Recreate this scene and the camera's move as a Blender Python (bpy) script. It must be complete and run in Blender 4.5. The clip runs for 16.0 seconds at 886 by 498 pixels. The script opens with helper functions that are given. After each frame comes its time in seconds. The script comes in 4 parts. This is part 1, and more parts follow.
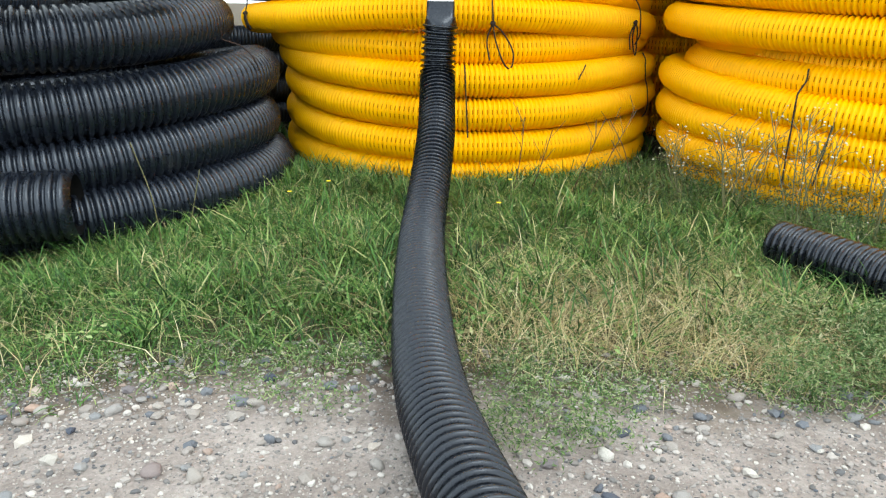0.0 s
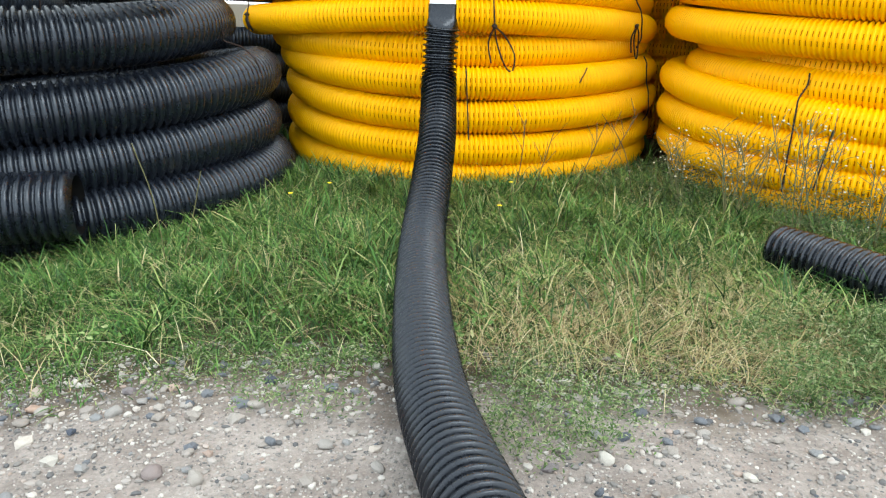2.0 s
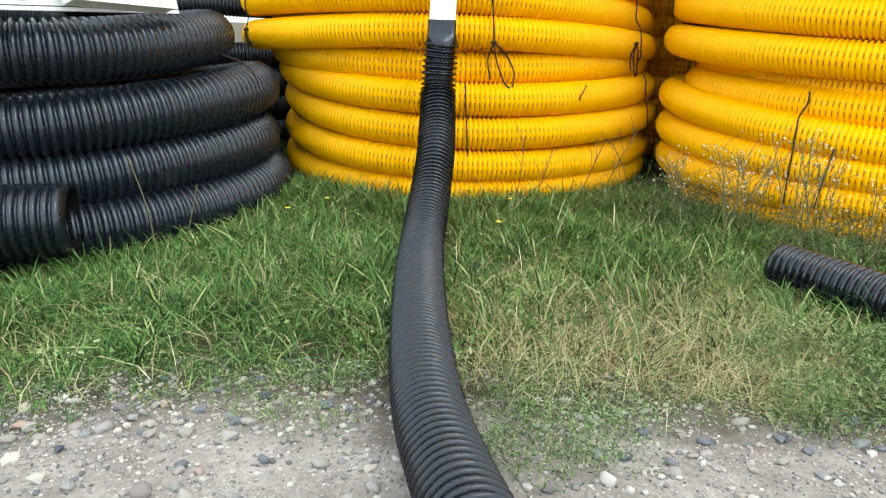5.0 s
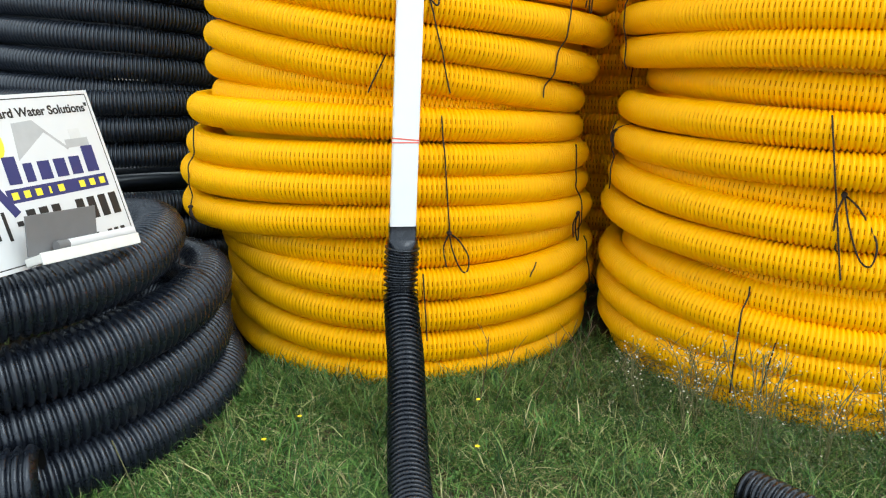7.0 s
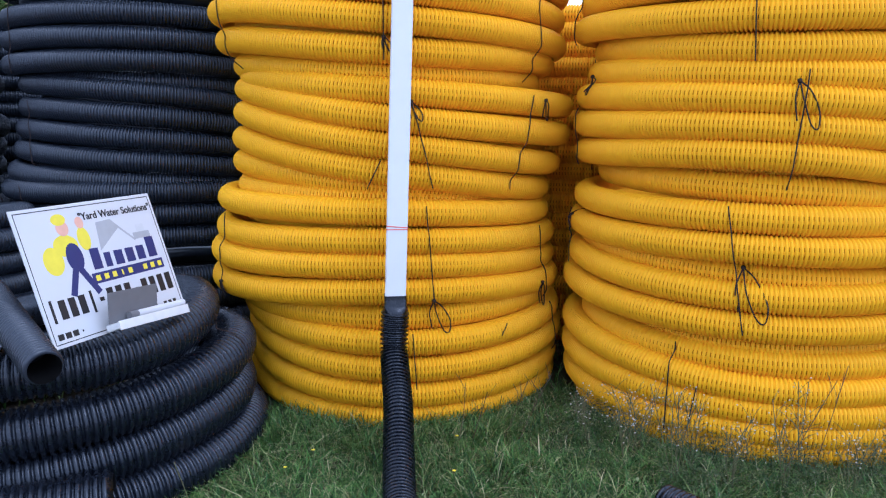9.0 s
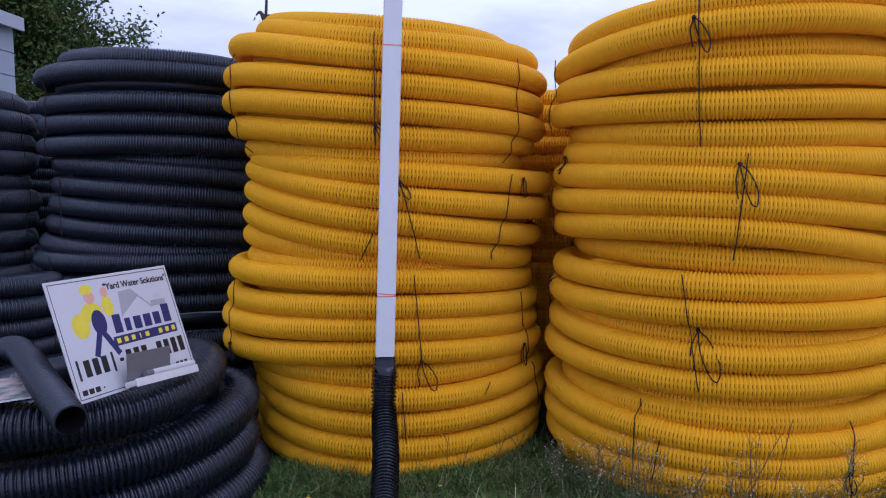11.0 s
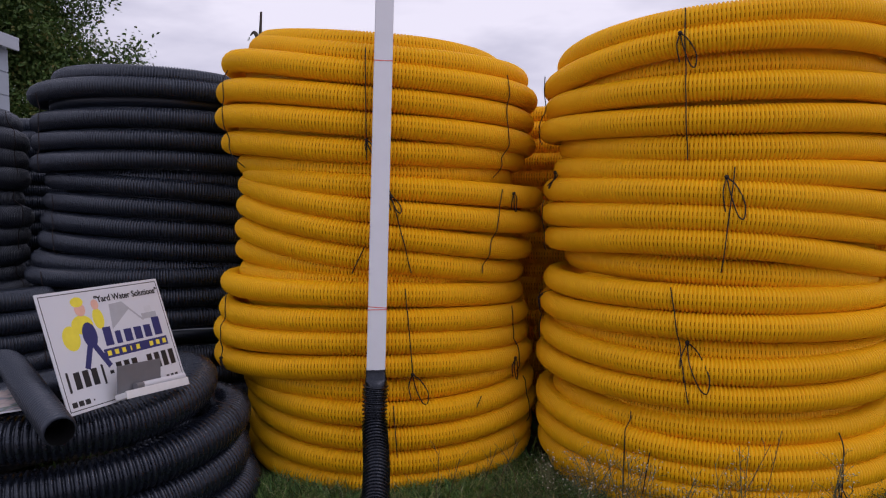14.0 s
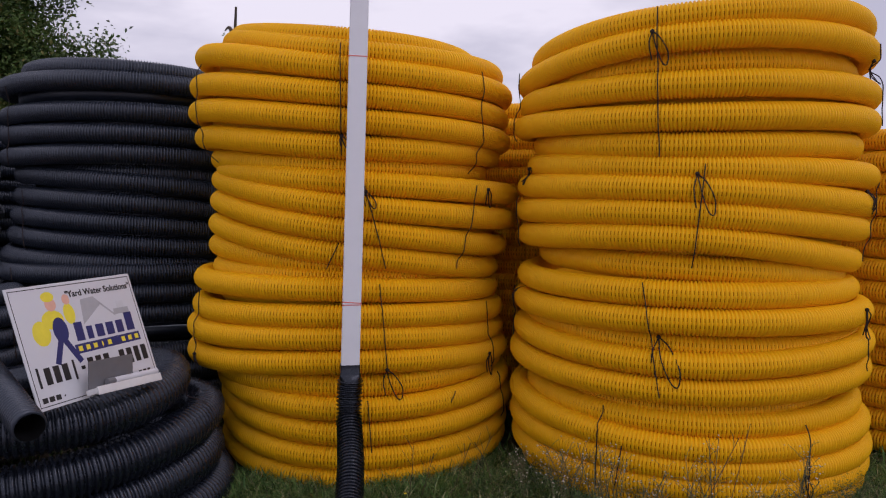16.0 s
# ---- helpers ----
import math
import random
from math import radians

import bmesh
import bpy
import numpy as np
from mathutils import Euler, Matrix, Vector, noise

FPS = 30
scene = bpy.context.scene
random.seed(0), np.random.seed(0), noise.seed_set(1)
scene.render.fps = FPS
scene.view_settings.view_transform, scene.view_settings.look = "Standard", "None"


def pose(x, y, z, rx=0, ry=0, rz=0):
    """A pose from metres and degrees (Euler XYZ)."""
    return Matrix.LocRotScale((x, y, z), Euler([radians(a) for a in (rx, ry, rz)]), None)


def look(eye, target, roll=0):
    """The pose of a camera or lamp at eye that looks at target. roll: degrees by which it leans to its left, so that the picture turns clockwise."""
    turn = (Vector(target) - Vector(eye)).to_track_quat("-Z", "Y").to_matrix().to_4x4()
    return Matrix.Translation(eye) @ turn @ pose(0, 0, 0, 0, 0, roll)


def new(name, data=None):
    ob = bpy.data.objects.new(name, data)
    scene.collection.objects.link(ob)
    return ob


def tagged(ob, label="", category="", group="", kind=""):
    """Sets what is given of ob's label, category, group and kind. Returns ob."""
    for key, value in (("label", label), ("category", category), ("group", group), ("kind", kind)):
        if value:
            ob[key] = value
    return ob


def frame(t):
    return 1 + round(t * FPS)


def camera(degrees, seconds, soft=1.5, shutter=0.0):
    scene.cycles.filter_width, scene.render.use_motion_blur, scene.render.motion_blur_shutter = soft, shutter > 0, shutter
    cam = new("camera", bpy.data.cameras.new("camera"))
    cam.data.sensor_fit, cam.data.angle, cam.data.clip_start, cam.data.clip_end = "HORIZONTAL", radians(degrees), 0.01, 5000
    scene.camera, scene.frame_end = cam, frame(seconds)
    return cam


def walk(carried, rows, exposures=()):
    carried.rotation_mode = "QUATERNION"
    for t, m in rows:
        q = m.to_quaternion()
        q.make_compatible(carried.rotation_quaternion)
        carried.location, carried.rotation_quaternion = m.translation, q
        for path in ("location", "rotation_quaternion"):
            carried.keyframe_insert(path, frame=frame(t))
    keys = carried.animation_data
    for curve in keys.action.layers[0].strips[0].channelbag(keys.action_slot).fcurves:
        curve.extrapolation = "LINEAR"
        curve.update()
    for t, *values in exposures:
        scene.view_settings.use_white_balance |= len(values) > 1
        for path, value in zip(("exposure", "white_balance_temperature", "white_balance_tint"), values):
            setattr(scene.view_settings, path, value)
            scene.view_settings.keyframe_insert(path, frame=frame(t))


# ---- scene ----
cam = camera(58.1, 16.0, soft=1.15)
PATH = [
    (0, (0.037, 0.03, 0.71), (0.015, 1.942, 0.126), 0.9),
    (0.5, (0.035, 0.029, 0.711), (0.012, 1.943, 0.128), 1.0),
    (1, (0.032, 0.028, 0.712), (0.012, 1.943, 0.136), 1.1),
    (1.5, (0.035, 0.032, 0.712), (0.012, 1.946, 0.133), 1.1),
    (2, (0.034, 0.03, 0.712), (0.013, 1.944, 0.132), 1.2),
    (2.5, (0.031, 0.029, 0.712), (0.007, 1.945, 0.139), 1.7),
    (3, (0.03, 0.025, 0.714), (0.0, 1.942, 0.142), 1.8),
    (5.5, (0.032, 0.071, 0.699), (0.031, 1.999, 0.167), 1.5),
    (6, (-0.01, 0.191, 0.739), (0.052, 2.115, 0.198), 1.4),
    (6.5, (-0.078, 0.222, 1.009), (0.03, 2.149, 0.486), -0.2),
    (7, (-0.174, 0.149, 1.242), (0.056, 2.078, 0.769), 0.7),
    (7.5, (-0.159, -0.035, 1.355), (0.057, 1.907, 0.929), 0.5),
    (8, (-0.134, -0.179, 1.397), (0.017, 1.769, 0.969), 0.6),
    (8.5, (-0.158, -0.285, 1.402), (0.008, 1.668, 1.006), 0.9),
    (9, (-0.17, -0.456, 1.401), (0.053, 1.505, 1.079), 0.0),
    (11.5, (-0.053, -0.835, 1.471), (0.092, 1.154, 1.321), -0.4),
    (12, (-0.053, -0.851, 1.463), (0.061, 1.141, 1.323), -0.4),
    (12.5, (-0.059, -0.85, 1.466), (0.066, 1.139, 1.303), -0.3),
    (13, (-0.059, -0.843, 1.445), (0.087, 1.145, 1.285), -0.3),
    (13.5, (-0.045, -0.841, 1.451), (0.11, 1.149, 1.317), -0.3),
    (14, (-0.053, -0.831, 1.436), (0.143, 1.156, 1.321), -0.4),
    (14.5, (-0.066, -0.828, 1.429), (0.164, 1.155, 1.303), -0.0),
    (15, (-0.058, -0.832, 1.417), (0.193, 1.148, 1.286), -0.1),
    (15.5, (-0.052, -0.84, 1.417), (0.208, 1.139, 1.29), -0.1),
    (16, (-0.047, -0.845, 1.427), (0.208, 1.135, 1.306), -0.2),
]
EXPOSURES = [
    (0.0, 0.72, 6500, 0), (5.5, 0.74, 6500, -2), (6.5, 0.74, 6500, -4), (7.0, 0.36, 6450, 0), (7.5, 0.10, 6200, 3), (8.0, 0.02, 5650, 10), (9.0, -0.06, 5050, 17),
    (11.3, -1.02, 5350, 30), (12.0, -1.14, 5750, 28), (12.5, -1.08, 6100, 28), (13.5, -1.06, 6200, 28), (14.5, -1.12, 6250, 29), (16.0, -1.12, 6300, 29),
]
walk(cam, [(t, look(eye, target, roll)) for t, eye, target, roll in PATH], EXPOSURES)

# ---- world, sun ----
SUN_ELEV, SUN_ROT = 50.0, 138.0
world = bpy.data.worlds.new("overcast_sky")
scene.world = world
world.use_nodes = True
wn, wl = world.node_tree.nodes, world.node_tree.links
wn.clear()
w_out = wn.new("ShaderNodeOutputWorld")
w_bg = wn.new("ShaderNodeBackground")
w_sky = wn.new("ShaderNodeTexSky")
w_sky.sky_type = "NISHITA"
w_sky.sun_disc = False
w_sky.sun_elevation, w_sky.sun_rotation = radians(SUN_ELEV), radians(SUN_ROT)
w_co = wn.new("ShaderNodeTexCoord")
w_map = wn.new("ShaderNodeMapping")
w_map.inputs["Scale"].default_value = (1.6, 1.6, 5.0)
w_noise = wn.new("ShaderNodeTexNoise")
w_noise.inputs["Scale"].default_value = 1.5
w_noise.inputs["Detail"].default_value = 7.0
w_noise.inputs["Roughness"].default_value = 0.55
w_ramp = wn.new("ShaderNodeValToRGB")
w_ramp.color_ramp.elements[0].position, w_ramp.color_ramp.elements[0].color = 0.40, (10.9, 11.6, 13.0, 1)
w_ramp.color_ramp.elements[1].position, w_ramp.color_ramp.elements[1].color = 0.60, (18.2, 18.8, 19.2, 1)
w_mix = wn.new("ShaderNodeMixRGB")
w_mix.inputs["Fac"].default_value = 0.94
wl.new(w_co.outputs["Generated"], w_map.inputs["Vector"])
wl.new(w_map.outputs["Vector"], w_noise.inputs["Vector"])
wl.new(w_noise.outputs["Fac"], w_ramp.inputs["Fac"])
wl.new(w_sky.outputs["Color"], w_mix.inputs[1])
wl.new(w_ramp.outputs["Color"], w_mix.inputs[2])
wl.new(w_mix.outputs["Color"], w_bg.inputs["Color"])
w_bg.inputs["Strength"].default_value = 0.1
wl.new(w_bg.outputs["Background"], w_out.inputs["Surface"])

sun = new("sun", bpy.data.lights.new("sun", "SUN"))
sun.data.energy, sun.data.angle, sun.data.color = 1.0, radians(35), (1.0, 0.98, 0.95)
az = radians(SUN_ROT)
sun.matrix_world = look((5 * math.sin(az), 5 * math.cos(az), 5 * math.tan(radians(SUN_ELEV))), (0, 0, 0))


# ---- materials ----
def mat_base(name, rough=0.5, metal=0.0, spec=0.5):
    m = bpy.data.materials.new(name)
    m.use_nodes = True
    n, l = m.node_tree.nodes, m.node_tree.links
    b = n["Principled BSDF"]
    b.inputs["Roughness"].default_value = rough
    b.inputs["Metallic"].default_value = metal
    b.inputs["Specular IOR Level"].default_value = spec
    return m, n, l, b


def noise_node(n, l, scale, detail=4.0, rough=0.55, coord="Object", stretch=None):
    co = n.new("ShaderNodeTexCoord")
    t = n.new("ShaderNodeTexNoise")
    t.inputs["Scale"].default_value = scale
    t.inputs["Detail"].default_value = detail
    t.inputs["Roughness"].default_value = rough
    if stretch:
        mp = n.new("ShaderNodeMapping")
        mp.inputs["Scale"].default_value = stretch
        l.new(co.outputs[coord], mp.inputs["Vector"])
        l.new(mp.outputs["Vector"], t.inputs["Vector"])
    else:
        l.new(co.outputs[coord], t.inputs["Vector"])
    return t


def ramp_node(n, l, src, stops):
    r = n.new("ShaderNodeValToRGB")
    e = r.color_ramp.elements
    while len(e) < len(stops):
        e.new(0.5)
    for el, (p, c) in zip(e, stops):
        el.position, el.color = p, (*c, 1)
    l.new(src, r.inputs["Fac"])
    return r


def mix_node(n, l, fac, a, b, mode="MIX"):
    m = n.new("ShaderNodeMixRGB")
    m.blend_type = mode
    if isinstance(fac, float):
        m.inputs["Fac"].default_value = fac
    else:
        l.new(fac, m.inputs["Fac"])
    for sock, v in ((m.inputs[1], a), (m.inputs[2], b)):
        if isinstance(v, tuple):
            sock.default_value = (*v, 1)
        else:
            l.new(v, sock)
    return m


def bump_node(n, l, b, src, strength, dist):
    k = n.new("ShaderNodeBump")
    k.inputs["Strength"].default_value = strength
    k.inputs["Distance"].default_value = dist
    l.new(src, k.inputs["Height"])
    l.new(k.outputs["Normal"], b.inputs["Normal"])


def plastic(name, c1, c2, dirt, dirt_amount, rough, spec=0.5, gloss=(1, 1, 1)):
    """Extruded pipe plastic: slow colour drift, fine scuffs, patches of dried dirt."""
    m, n, l, b = mat_base(name, rough, 0.0, spec)
    b.inputs["Specular Tint"].default_value = (*gloss, 1)
    big = noise_node(n, l, 2.2, 3)
    col = mix_node(n, l, big.outputs["Fac"], c1, c2)
    grime = noise_node(n, l, 9.0, 8, 0.7)
    gr = ramp_node(n, l, grime.outputs["Fac"], [(0.60, (0, 0, 0)), (0.78, (dirt_amount,) * 3)])
    out = mix_node(n, l, gr.outputs["Color"], col.outputs["Color"], dirt)
    l.new(out.outputs["Color"], b.inputs["Base Color"])
    fine = noise_node(n, l, 55.0, 5, 0.65)
    rr = ramp_node(n, l, fine.outputs["Fac"], [(0.3, (rough - 0.08,) * 3), (0.75, (rough + 0.16,) * 3)])
    l.new(rr.outputs["Color"], b.inputs["Roughness"])
    bump_node(n, l, b, fine.outputs["Fac"], 0.25, 0.001)
    return m


def plain(name, c, rough=0.5, vary=0.12, scale=30.0, metal=0.0):
    m, n, l, b = mat_base(name, rough, metal)
    t = noise_node(n, l, scale, 5)
    dark = tuple(v * (1 - vary) for v in c)
    lite = tuple(min(1.0, v * (1 + vary)) for v in c)
    r = mix_node(n, l, t.outputs["Fac"], dark, lite)
    l.new(r.outputs["Color"], b.inputs["Base Color"])
    bump_node(n, l, b, t.outputs["Fac"], 0.15, 0.002)
    return m


def leafy(name, stops, rough=0.5, trans=0.15):
    """Blades and leaves: each island takes its own colour from the stops."""
    m, n, l, b = mat_base(name, rough, 0.0, 0.28)
    g = n.new("ShaderNodeNewGeometry")
    r = ramp_node(n, l, g.outputs["Random Per Island"], stops)
    t = noise_node(n, l, 3.0, 4)
    v = mix_node(n, l, 0.45, r.outputs["Color"], t.outputs["Fac"], "OVERLAY")
    l.new(v.outputs["Color"], b.inputs["Base Color"])
    tr = n.new("ShaderNodeBsdfTranslucent")
    l.new(v.outputs["Color"], tr.inputs["Color"])
    mx = n.new("ShaderNodeMixShader")
    mx.inputs["Fac"].default_value = trans
    l.new(b.outputs["BSDF"], mx.inputs[1])
    l.new(tr.outputs["BSDF"], mx.inputs[2])
    l.new(mx.outputs["Shader"], n["Material Output"].inputs["Surface"])
    return m


YELLOW = plastic("yellow_hdpe", (0.84, 0.428, 0.0005), (0.92, 0.476, 0.0007), (0.40, 0.18, 0.01), 0.3, 0.42, 0.14)
# slots aren't cut through: the shade inside them is put into this colour
SLOT_SHADE = plain("slot_shade", (0.36, 0.14, 0.003), 0.9)
SLOT_SHADE.node_tree.nodes["Principled BSDF"].inputs["Specular IOR Level"].default_value = 0.05
BLACK = plastic("black_hdpe", (0.013, 0.0175, 0.028), (0.021, 0.0270, 0.041), (0.09, 0.09, 0.095), 0.12, 0.34, 0.70, (0.84, 0.90, 1.0))
BLACK_DUSTY = plastic("black_hdpe_dusty", (0.0056, 0.0074, 0.0124), (0.0092, 0.0118, 0.0190), (0.15, 0.14, 0.13), 0.22, 0.27, 0.60, (0.78, 0.86, 1.0))
BLACK_NEW = plastic("black_hdpe_new", (0.0028, 0.0036, 0.0060), (0.0045, 0.0058, 0.0092), (0.07, 0.07, 0.072), 0.08, 0.25, 0.62, (0.80, 0.86, 1.0))
# lining of pipe mouths: darkness inside is put into the colour, yellow pipes too
INSIDE_SHADE = plain("pipe_inside_shade", (0.003, 0.003, 0.0035), 0.9)
INSIDE_SHADE.node_tree.nodes["Principled BSDF"].inputs["Specular IOR Level"].default_value = 0.12
CORD = plain("dark_twine", (0.020, 0.009, 0.007), 0.8, 0.3, 200)
WHITE_METAL = plain("white_enamel", (0.74, 0.75, 0.78), 0.35, 0.04, 12)
PINK = plain("pink_rubber", (0.75, 0.16, 0.13), 0.6)
SIGN_WHITE = plain("sign_plastic", (0.66, 0.67, 0.70), 0.4, 0.03, 8)
NAVY = plain("navy_ink", (0.025, 0.03, 0.14), 0.5)
INK = plain("black_ink", (0.015, 0.015, 0.017), 0.5)
SIGN_YELLOW = plain("yellow_ink", (0.85, 0.72, 0.05), 0.5)
SIGN_GREY = plain("grey_ink", (0.42, 0.43, 0.45), 0.5)
GREY_CARD = plain("grey_card", (0.16, 0.16, 0.17), 0.5)
PALE_PLASTIC = plain("pale_plastic", (0.74, 0.74, 0.73), 0.3)
PEACH = plain("peach_ink", (0.78, 0.44, 0.33), 0.5)
PALE_INK = plain("pale_grey_ink", (0.62, 0.63, 0.65), 0.5)


def stone_mat():
    m, n, l, b = mat_base("stone", 0.85, 0.0, 0.3)
    o = n.new("ShaderNodeObjectInfo")
    r = ramp_node(n, l, o.outputs["Random"], [(0.0, (0.07, 0.08, 0.11)), (0.12, (0.15, 0.16, 0.185)), (0.3, (0.25, 0.25, 0.26)), (0.5, (0.35, 0.32, 0.30)), (0.68, (0.28, 0.25, 0.235)), (0.86, (0.52, 0.49, 0.46)), (0.94, (0.38, 0.27, 0.22)), (1.0, (0.12, 0.14, 0.18))])
    t = noise_node(n, l, 70.0, 6, 0.7)
    v = mix_node(n, l, 0.5, r.outputs["Color"], t.outputs["Fac"], "OVERLAY")
    l.new(v.outputs["Color"], b.inputs["Base Color"])
    bump_node(n, l, b, t.outputs["Fac"], 0.5, 0.003)
    return m


def pebble_mat():
    m, n, l, b = mat_base("pebble", 0.88, 0.0, 0.3)
    g = n.new("ShaderNodeNewGeometry")
    r = ramp_node(n, l, g.outputs["Random Per Island"], [(0.0, (0.09, 0.092, 0.102)), (0.2, (0.20, 0.187, 0.182)), (0.6, (0.31, 0.28, 0.267)), (0.9, (0.50, 0.47, 0.45)), (1.0, (0.30, 0.23, 0.20))])
    l.new(r.outputs["Color"], b.inputs["Base Color"])
    return m


STONE, PEBBLE = stone_mat(), pebble_mat()


def ground_mat():
    """Pale packed gravel towards the track, dark soil under the grass, with a ragged edge between."""
    m, n, l, b = mat_base("ground", 0.92, 0.0, 0.2)
    co = n.new("ShaderNodeTexCoord")
    sp = n.new("ShaderNodeSeparateXYZ")
    l.new(co.outputs["Object"], sp.inputs["Vector"])
    edge = noise_node(n, l, 3.5, 6, 0.65)
    ad = n.new("ShaderNodeMath")
    ad.operation = "MULTIPLY_ADD"
    l.new(edge.outputs["Fac"], ad.inputs[0])
    ad.inputs[1].default_value = 0.75
    l.new(sp.outputs["Y"], ad.inputs[2])
    rm = n.new("ShaderNodeMapRange")
    rm.inputs["From Min"].default_value, rm.inputs["From Max"].default_value = 1.46, 1.70
    l.new(ad.outputs[0], rm.inputs["Value"])
    g1 = noise_node(n, l, 6.0, 8, 0.7)
    g2 = noise_node(n, l, 120.0, 8, 0.8)
    grav = ramp_node(n, l, g1.outputs["Fac"], [(0.3, (0.18, 0.152, 0.140)), (0.48, (0.29, 0.252, 0.237)), (0.66, (0.39, 0.347, 0.330))])
    grit = mix_node(n, l, 0.85, grav.outputs["Color"], g2.outputs["Fac"], "OVERLAY")
    soil = ramp_node(n, l, g1.outputs["Fac"], [(0.35, (0.060, 0.046, 0.034)), (0.65, (0.115, 0.092, 0.062))])
    verge = n.new("ShaderNodeMapRange")
    verge.inputs["From Min"].default_value, verge.inputs["From Max"].default_value = 1.38, 1.60
    g3 = noise_node(n, l, 9.0, 6, 0.7)
    vadd = n.new("ShaderNodeMath")
    vadd.operation = "MULTIPLY_ADD"
    l.new(g3.outputs["Fac"], vadd.inputs[0])
    vadd.inputs[1].default_value = 0.5
    l.new(sp.outputs["Y"], vadd.inputs[2])
    l.new(vadd.outputs[0], verge.inputs["Value"])
    brown = mix_node(n, l, 0.6, (0.155, 0.115, 0.092), g2.outputs["Fac"], "OVERLAY")
    bare = mix_node(n, l, verge.outputs["Result"], grit.outputs["Color"], brown.outputs["Color"])
    c = mix_node(n, l, rm.outputs["Result"], bare.outputs["Color"], soil.outputs["Color"])
    l.new(c.outputs["Color"], b.inputs["Base Color"])
    bump_node(n, l, b, g2.outputs["Fac"], 0.7, 0.006)
    return m


GROUND = ground_mat()
GRASS = leafy("grass_blades", [(0.0, (0.012, 0.038, 0.010)), (0.28, (0.032, 0.088, 0.020)), (0.62, (0.085, 0.195, 0.040)), (0.85, (0.175, 0.29, 0.075)), (0.95, (0.31, 0.36, 0.14)), (1.0, (0.55, 0.47, 0.28))])
STRAW = leafy("dry_grass", [(0.0, (0.22, 0.16, 0.08)), (0.4, (0.50, 0.41, 0.24)), (0.7, (0.34, 0.31, 0.13)), (1.0, (0.72, 0.63, 0.44))])
WEED = leafy("weed_leaves", [(0.0, (0.03, 0.09, 0.02)), (0.5, (0.11, 0.23, 0.055)), (0.85, (0.24, 0.34, 0.12)), (1.0, (0.42, 0.44, 0.24))])
BUSHY = leafy("bushy_leaves", [(0.0, (0.035, 0.075, 0.022)), (0.5, (0.12, 0.20, 0.065)), (0.85, (0.25, 0.32, 0.14)), (1.0, (0.42, 0.42, 0.27))])
ASTER = leafy("aster_leaves", [(0.0, (0.022, 0.042, 0.014)), (0.5, (0.06, 0.095, 0.034)), (0.85, (0.13, 0.16, 0.07)), (0.97, (0.20, 0.19, 0.11)), (1.0, (0.36, 0.34, 0.28))])
STEM = plain("weed_stem", (0.12, 0.115, 0.05), 0.7)
DARK_STEM = plain("dead_stem", (0.10, 0.06, 0.035), 0.8)
PETAL = plain("pale_petals", (0.56, 0.52, 0.42), 0.8)
BUTTER = plain("yellow_petals", (0.85, 0.65, 0.02), 0.6)
TREE_LEAF = leafy("tree_leaves", [(0.0, (0.035, 0.075, 0.018)), (0.5, (0.075, 0.14, 0.03)), (0.85, (0.13, 0.19, 0.05)), (1.0, (0.20, 0.17, 0.05))])
BARK = plain("bark", (0.07, 0.055, 0.04), 0.9, 0.4, 8)
SIDING = plain("blue_grey_siding", (0.36, 0.40, 0.46), 0.7, 0.08, 3)
ROOF = plain("grey_shingle", (0.16, 0.16, 0.165), 0.9, 0.3, 25)
FASCIA = plain("fascia_paint", (0.42, 0.45, 0.50), 0.5, 0.05)


# ---- building helpers ----
def mesh_from(name, verts, quads, mat_index=None, smooth=True, mats=()):
    me = bpy.data.meshes.new(name)
    verts, quads = np.asarray(verts, np.float32), np.asarray(quads, np.int32)
    k = quads.shape[1]
    me.vertices.add(len(verts))
    me.vertices.foreach_set("co", verts.ravel())
    me.loops.add(quads.size)
    me.loops.foreach_set("vertex_index", quads.ravel())
    me.polygons.add(len(quads))
    me.polygons.foreach_set("loop_start", np.arange(0, quads.size, k, dtype=np.int32))
    me.polygons.foreach_set("use_smooth", np.full(len(quads), smooth))
    if mat_index is not None:
        me.polygons.foreach_set("material_index", np.asarray(mat_index, np.int32))
    for m in mats:
        me.materials.append(m)
    me.update(calc_edges=True)
    return me


def under(ob, parent, label=""):
    ob.parent = parent
    if label:
        tagged(ob, label)
    return ob


def part(name, bm, material, parent, label=""):
    me = bpy.data.meshes.new(name)
    bm.to_mesh(me)
    bm.free()
    me.materials.append(material)
    return under(new(name, me), parent, label)


def thing(name, at=(0, 0, 0), label="", category="", group="", kind="", m=None):
    ob = new(name)
    ob.empty_display_size = 0.1
    ob.matrix_world = m if m is not None else Matrix.Translation(at)
    return tagged(ob, label, category, group, kind)


def box(sx, sy, sz, bevel=0.0, at=(0, 0, 0), segs=2):
    bm = bmesh.new()
    bmesh.ops.create_cube(bm, size=1.0, matrix=Matrix.Translation(at) @ Matrix.Diagonal((sx, sy, sz, 1)))
    if bevel:
        bmesh.ops.bevel(bm, geom=bm.edges[:], offset=bevel, segments=segs, affect="EDGES", profile=0.6)
    return bm


def poly(points, depth):
    """A flat shape in the x-z plane with a little depth towards -y."""
    bm = bmesh.new()
    f = bm.faces.new([bm.verts.new((x, 0, z)) for x, z in points])
    r = bmesh.ops.extrude_face_region(bm, geom=[f])
    bmesh.ops.translate(bm, vec=(0, -depth, 0), verts=[v for v in r["geom"] if isinstance(v, bmesh.types.BMVert)])
    bmesh.ops.recalc_face_normals(bm, faces=bm.faces)
    return bm


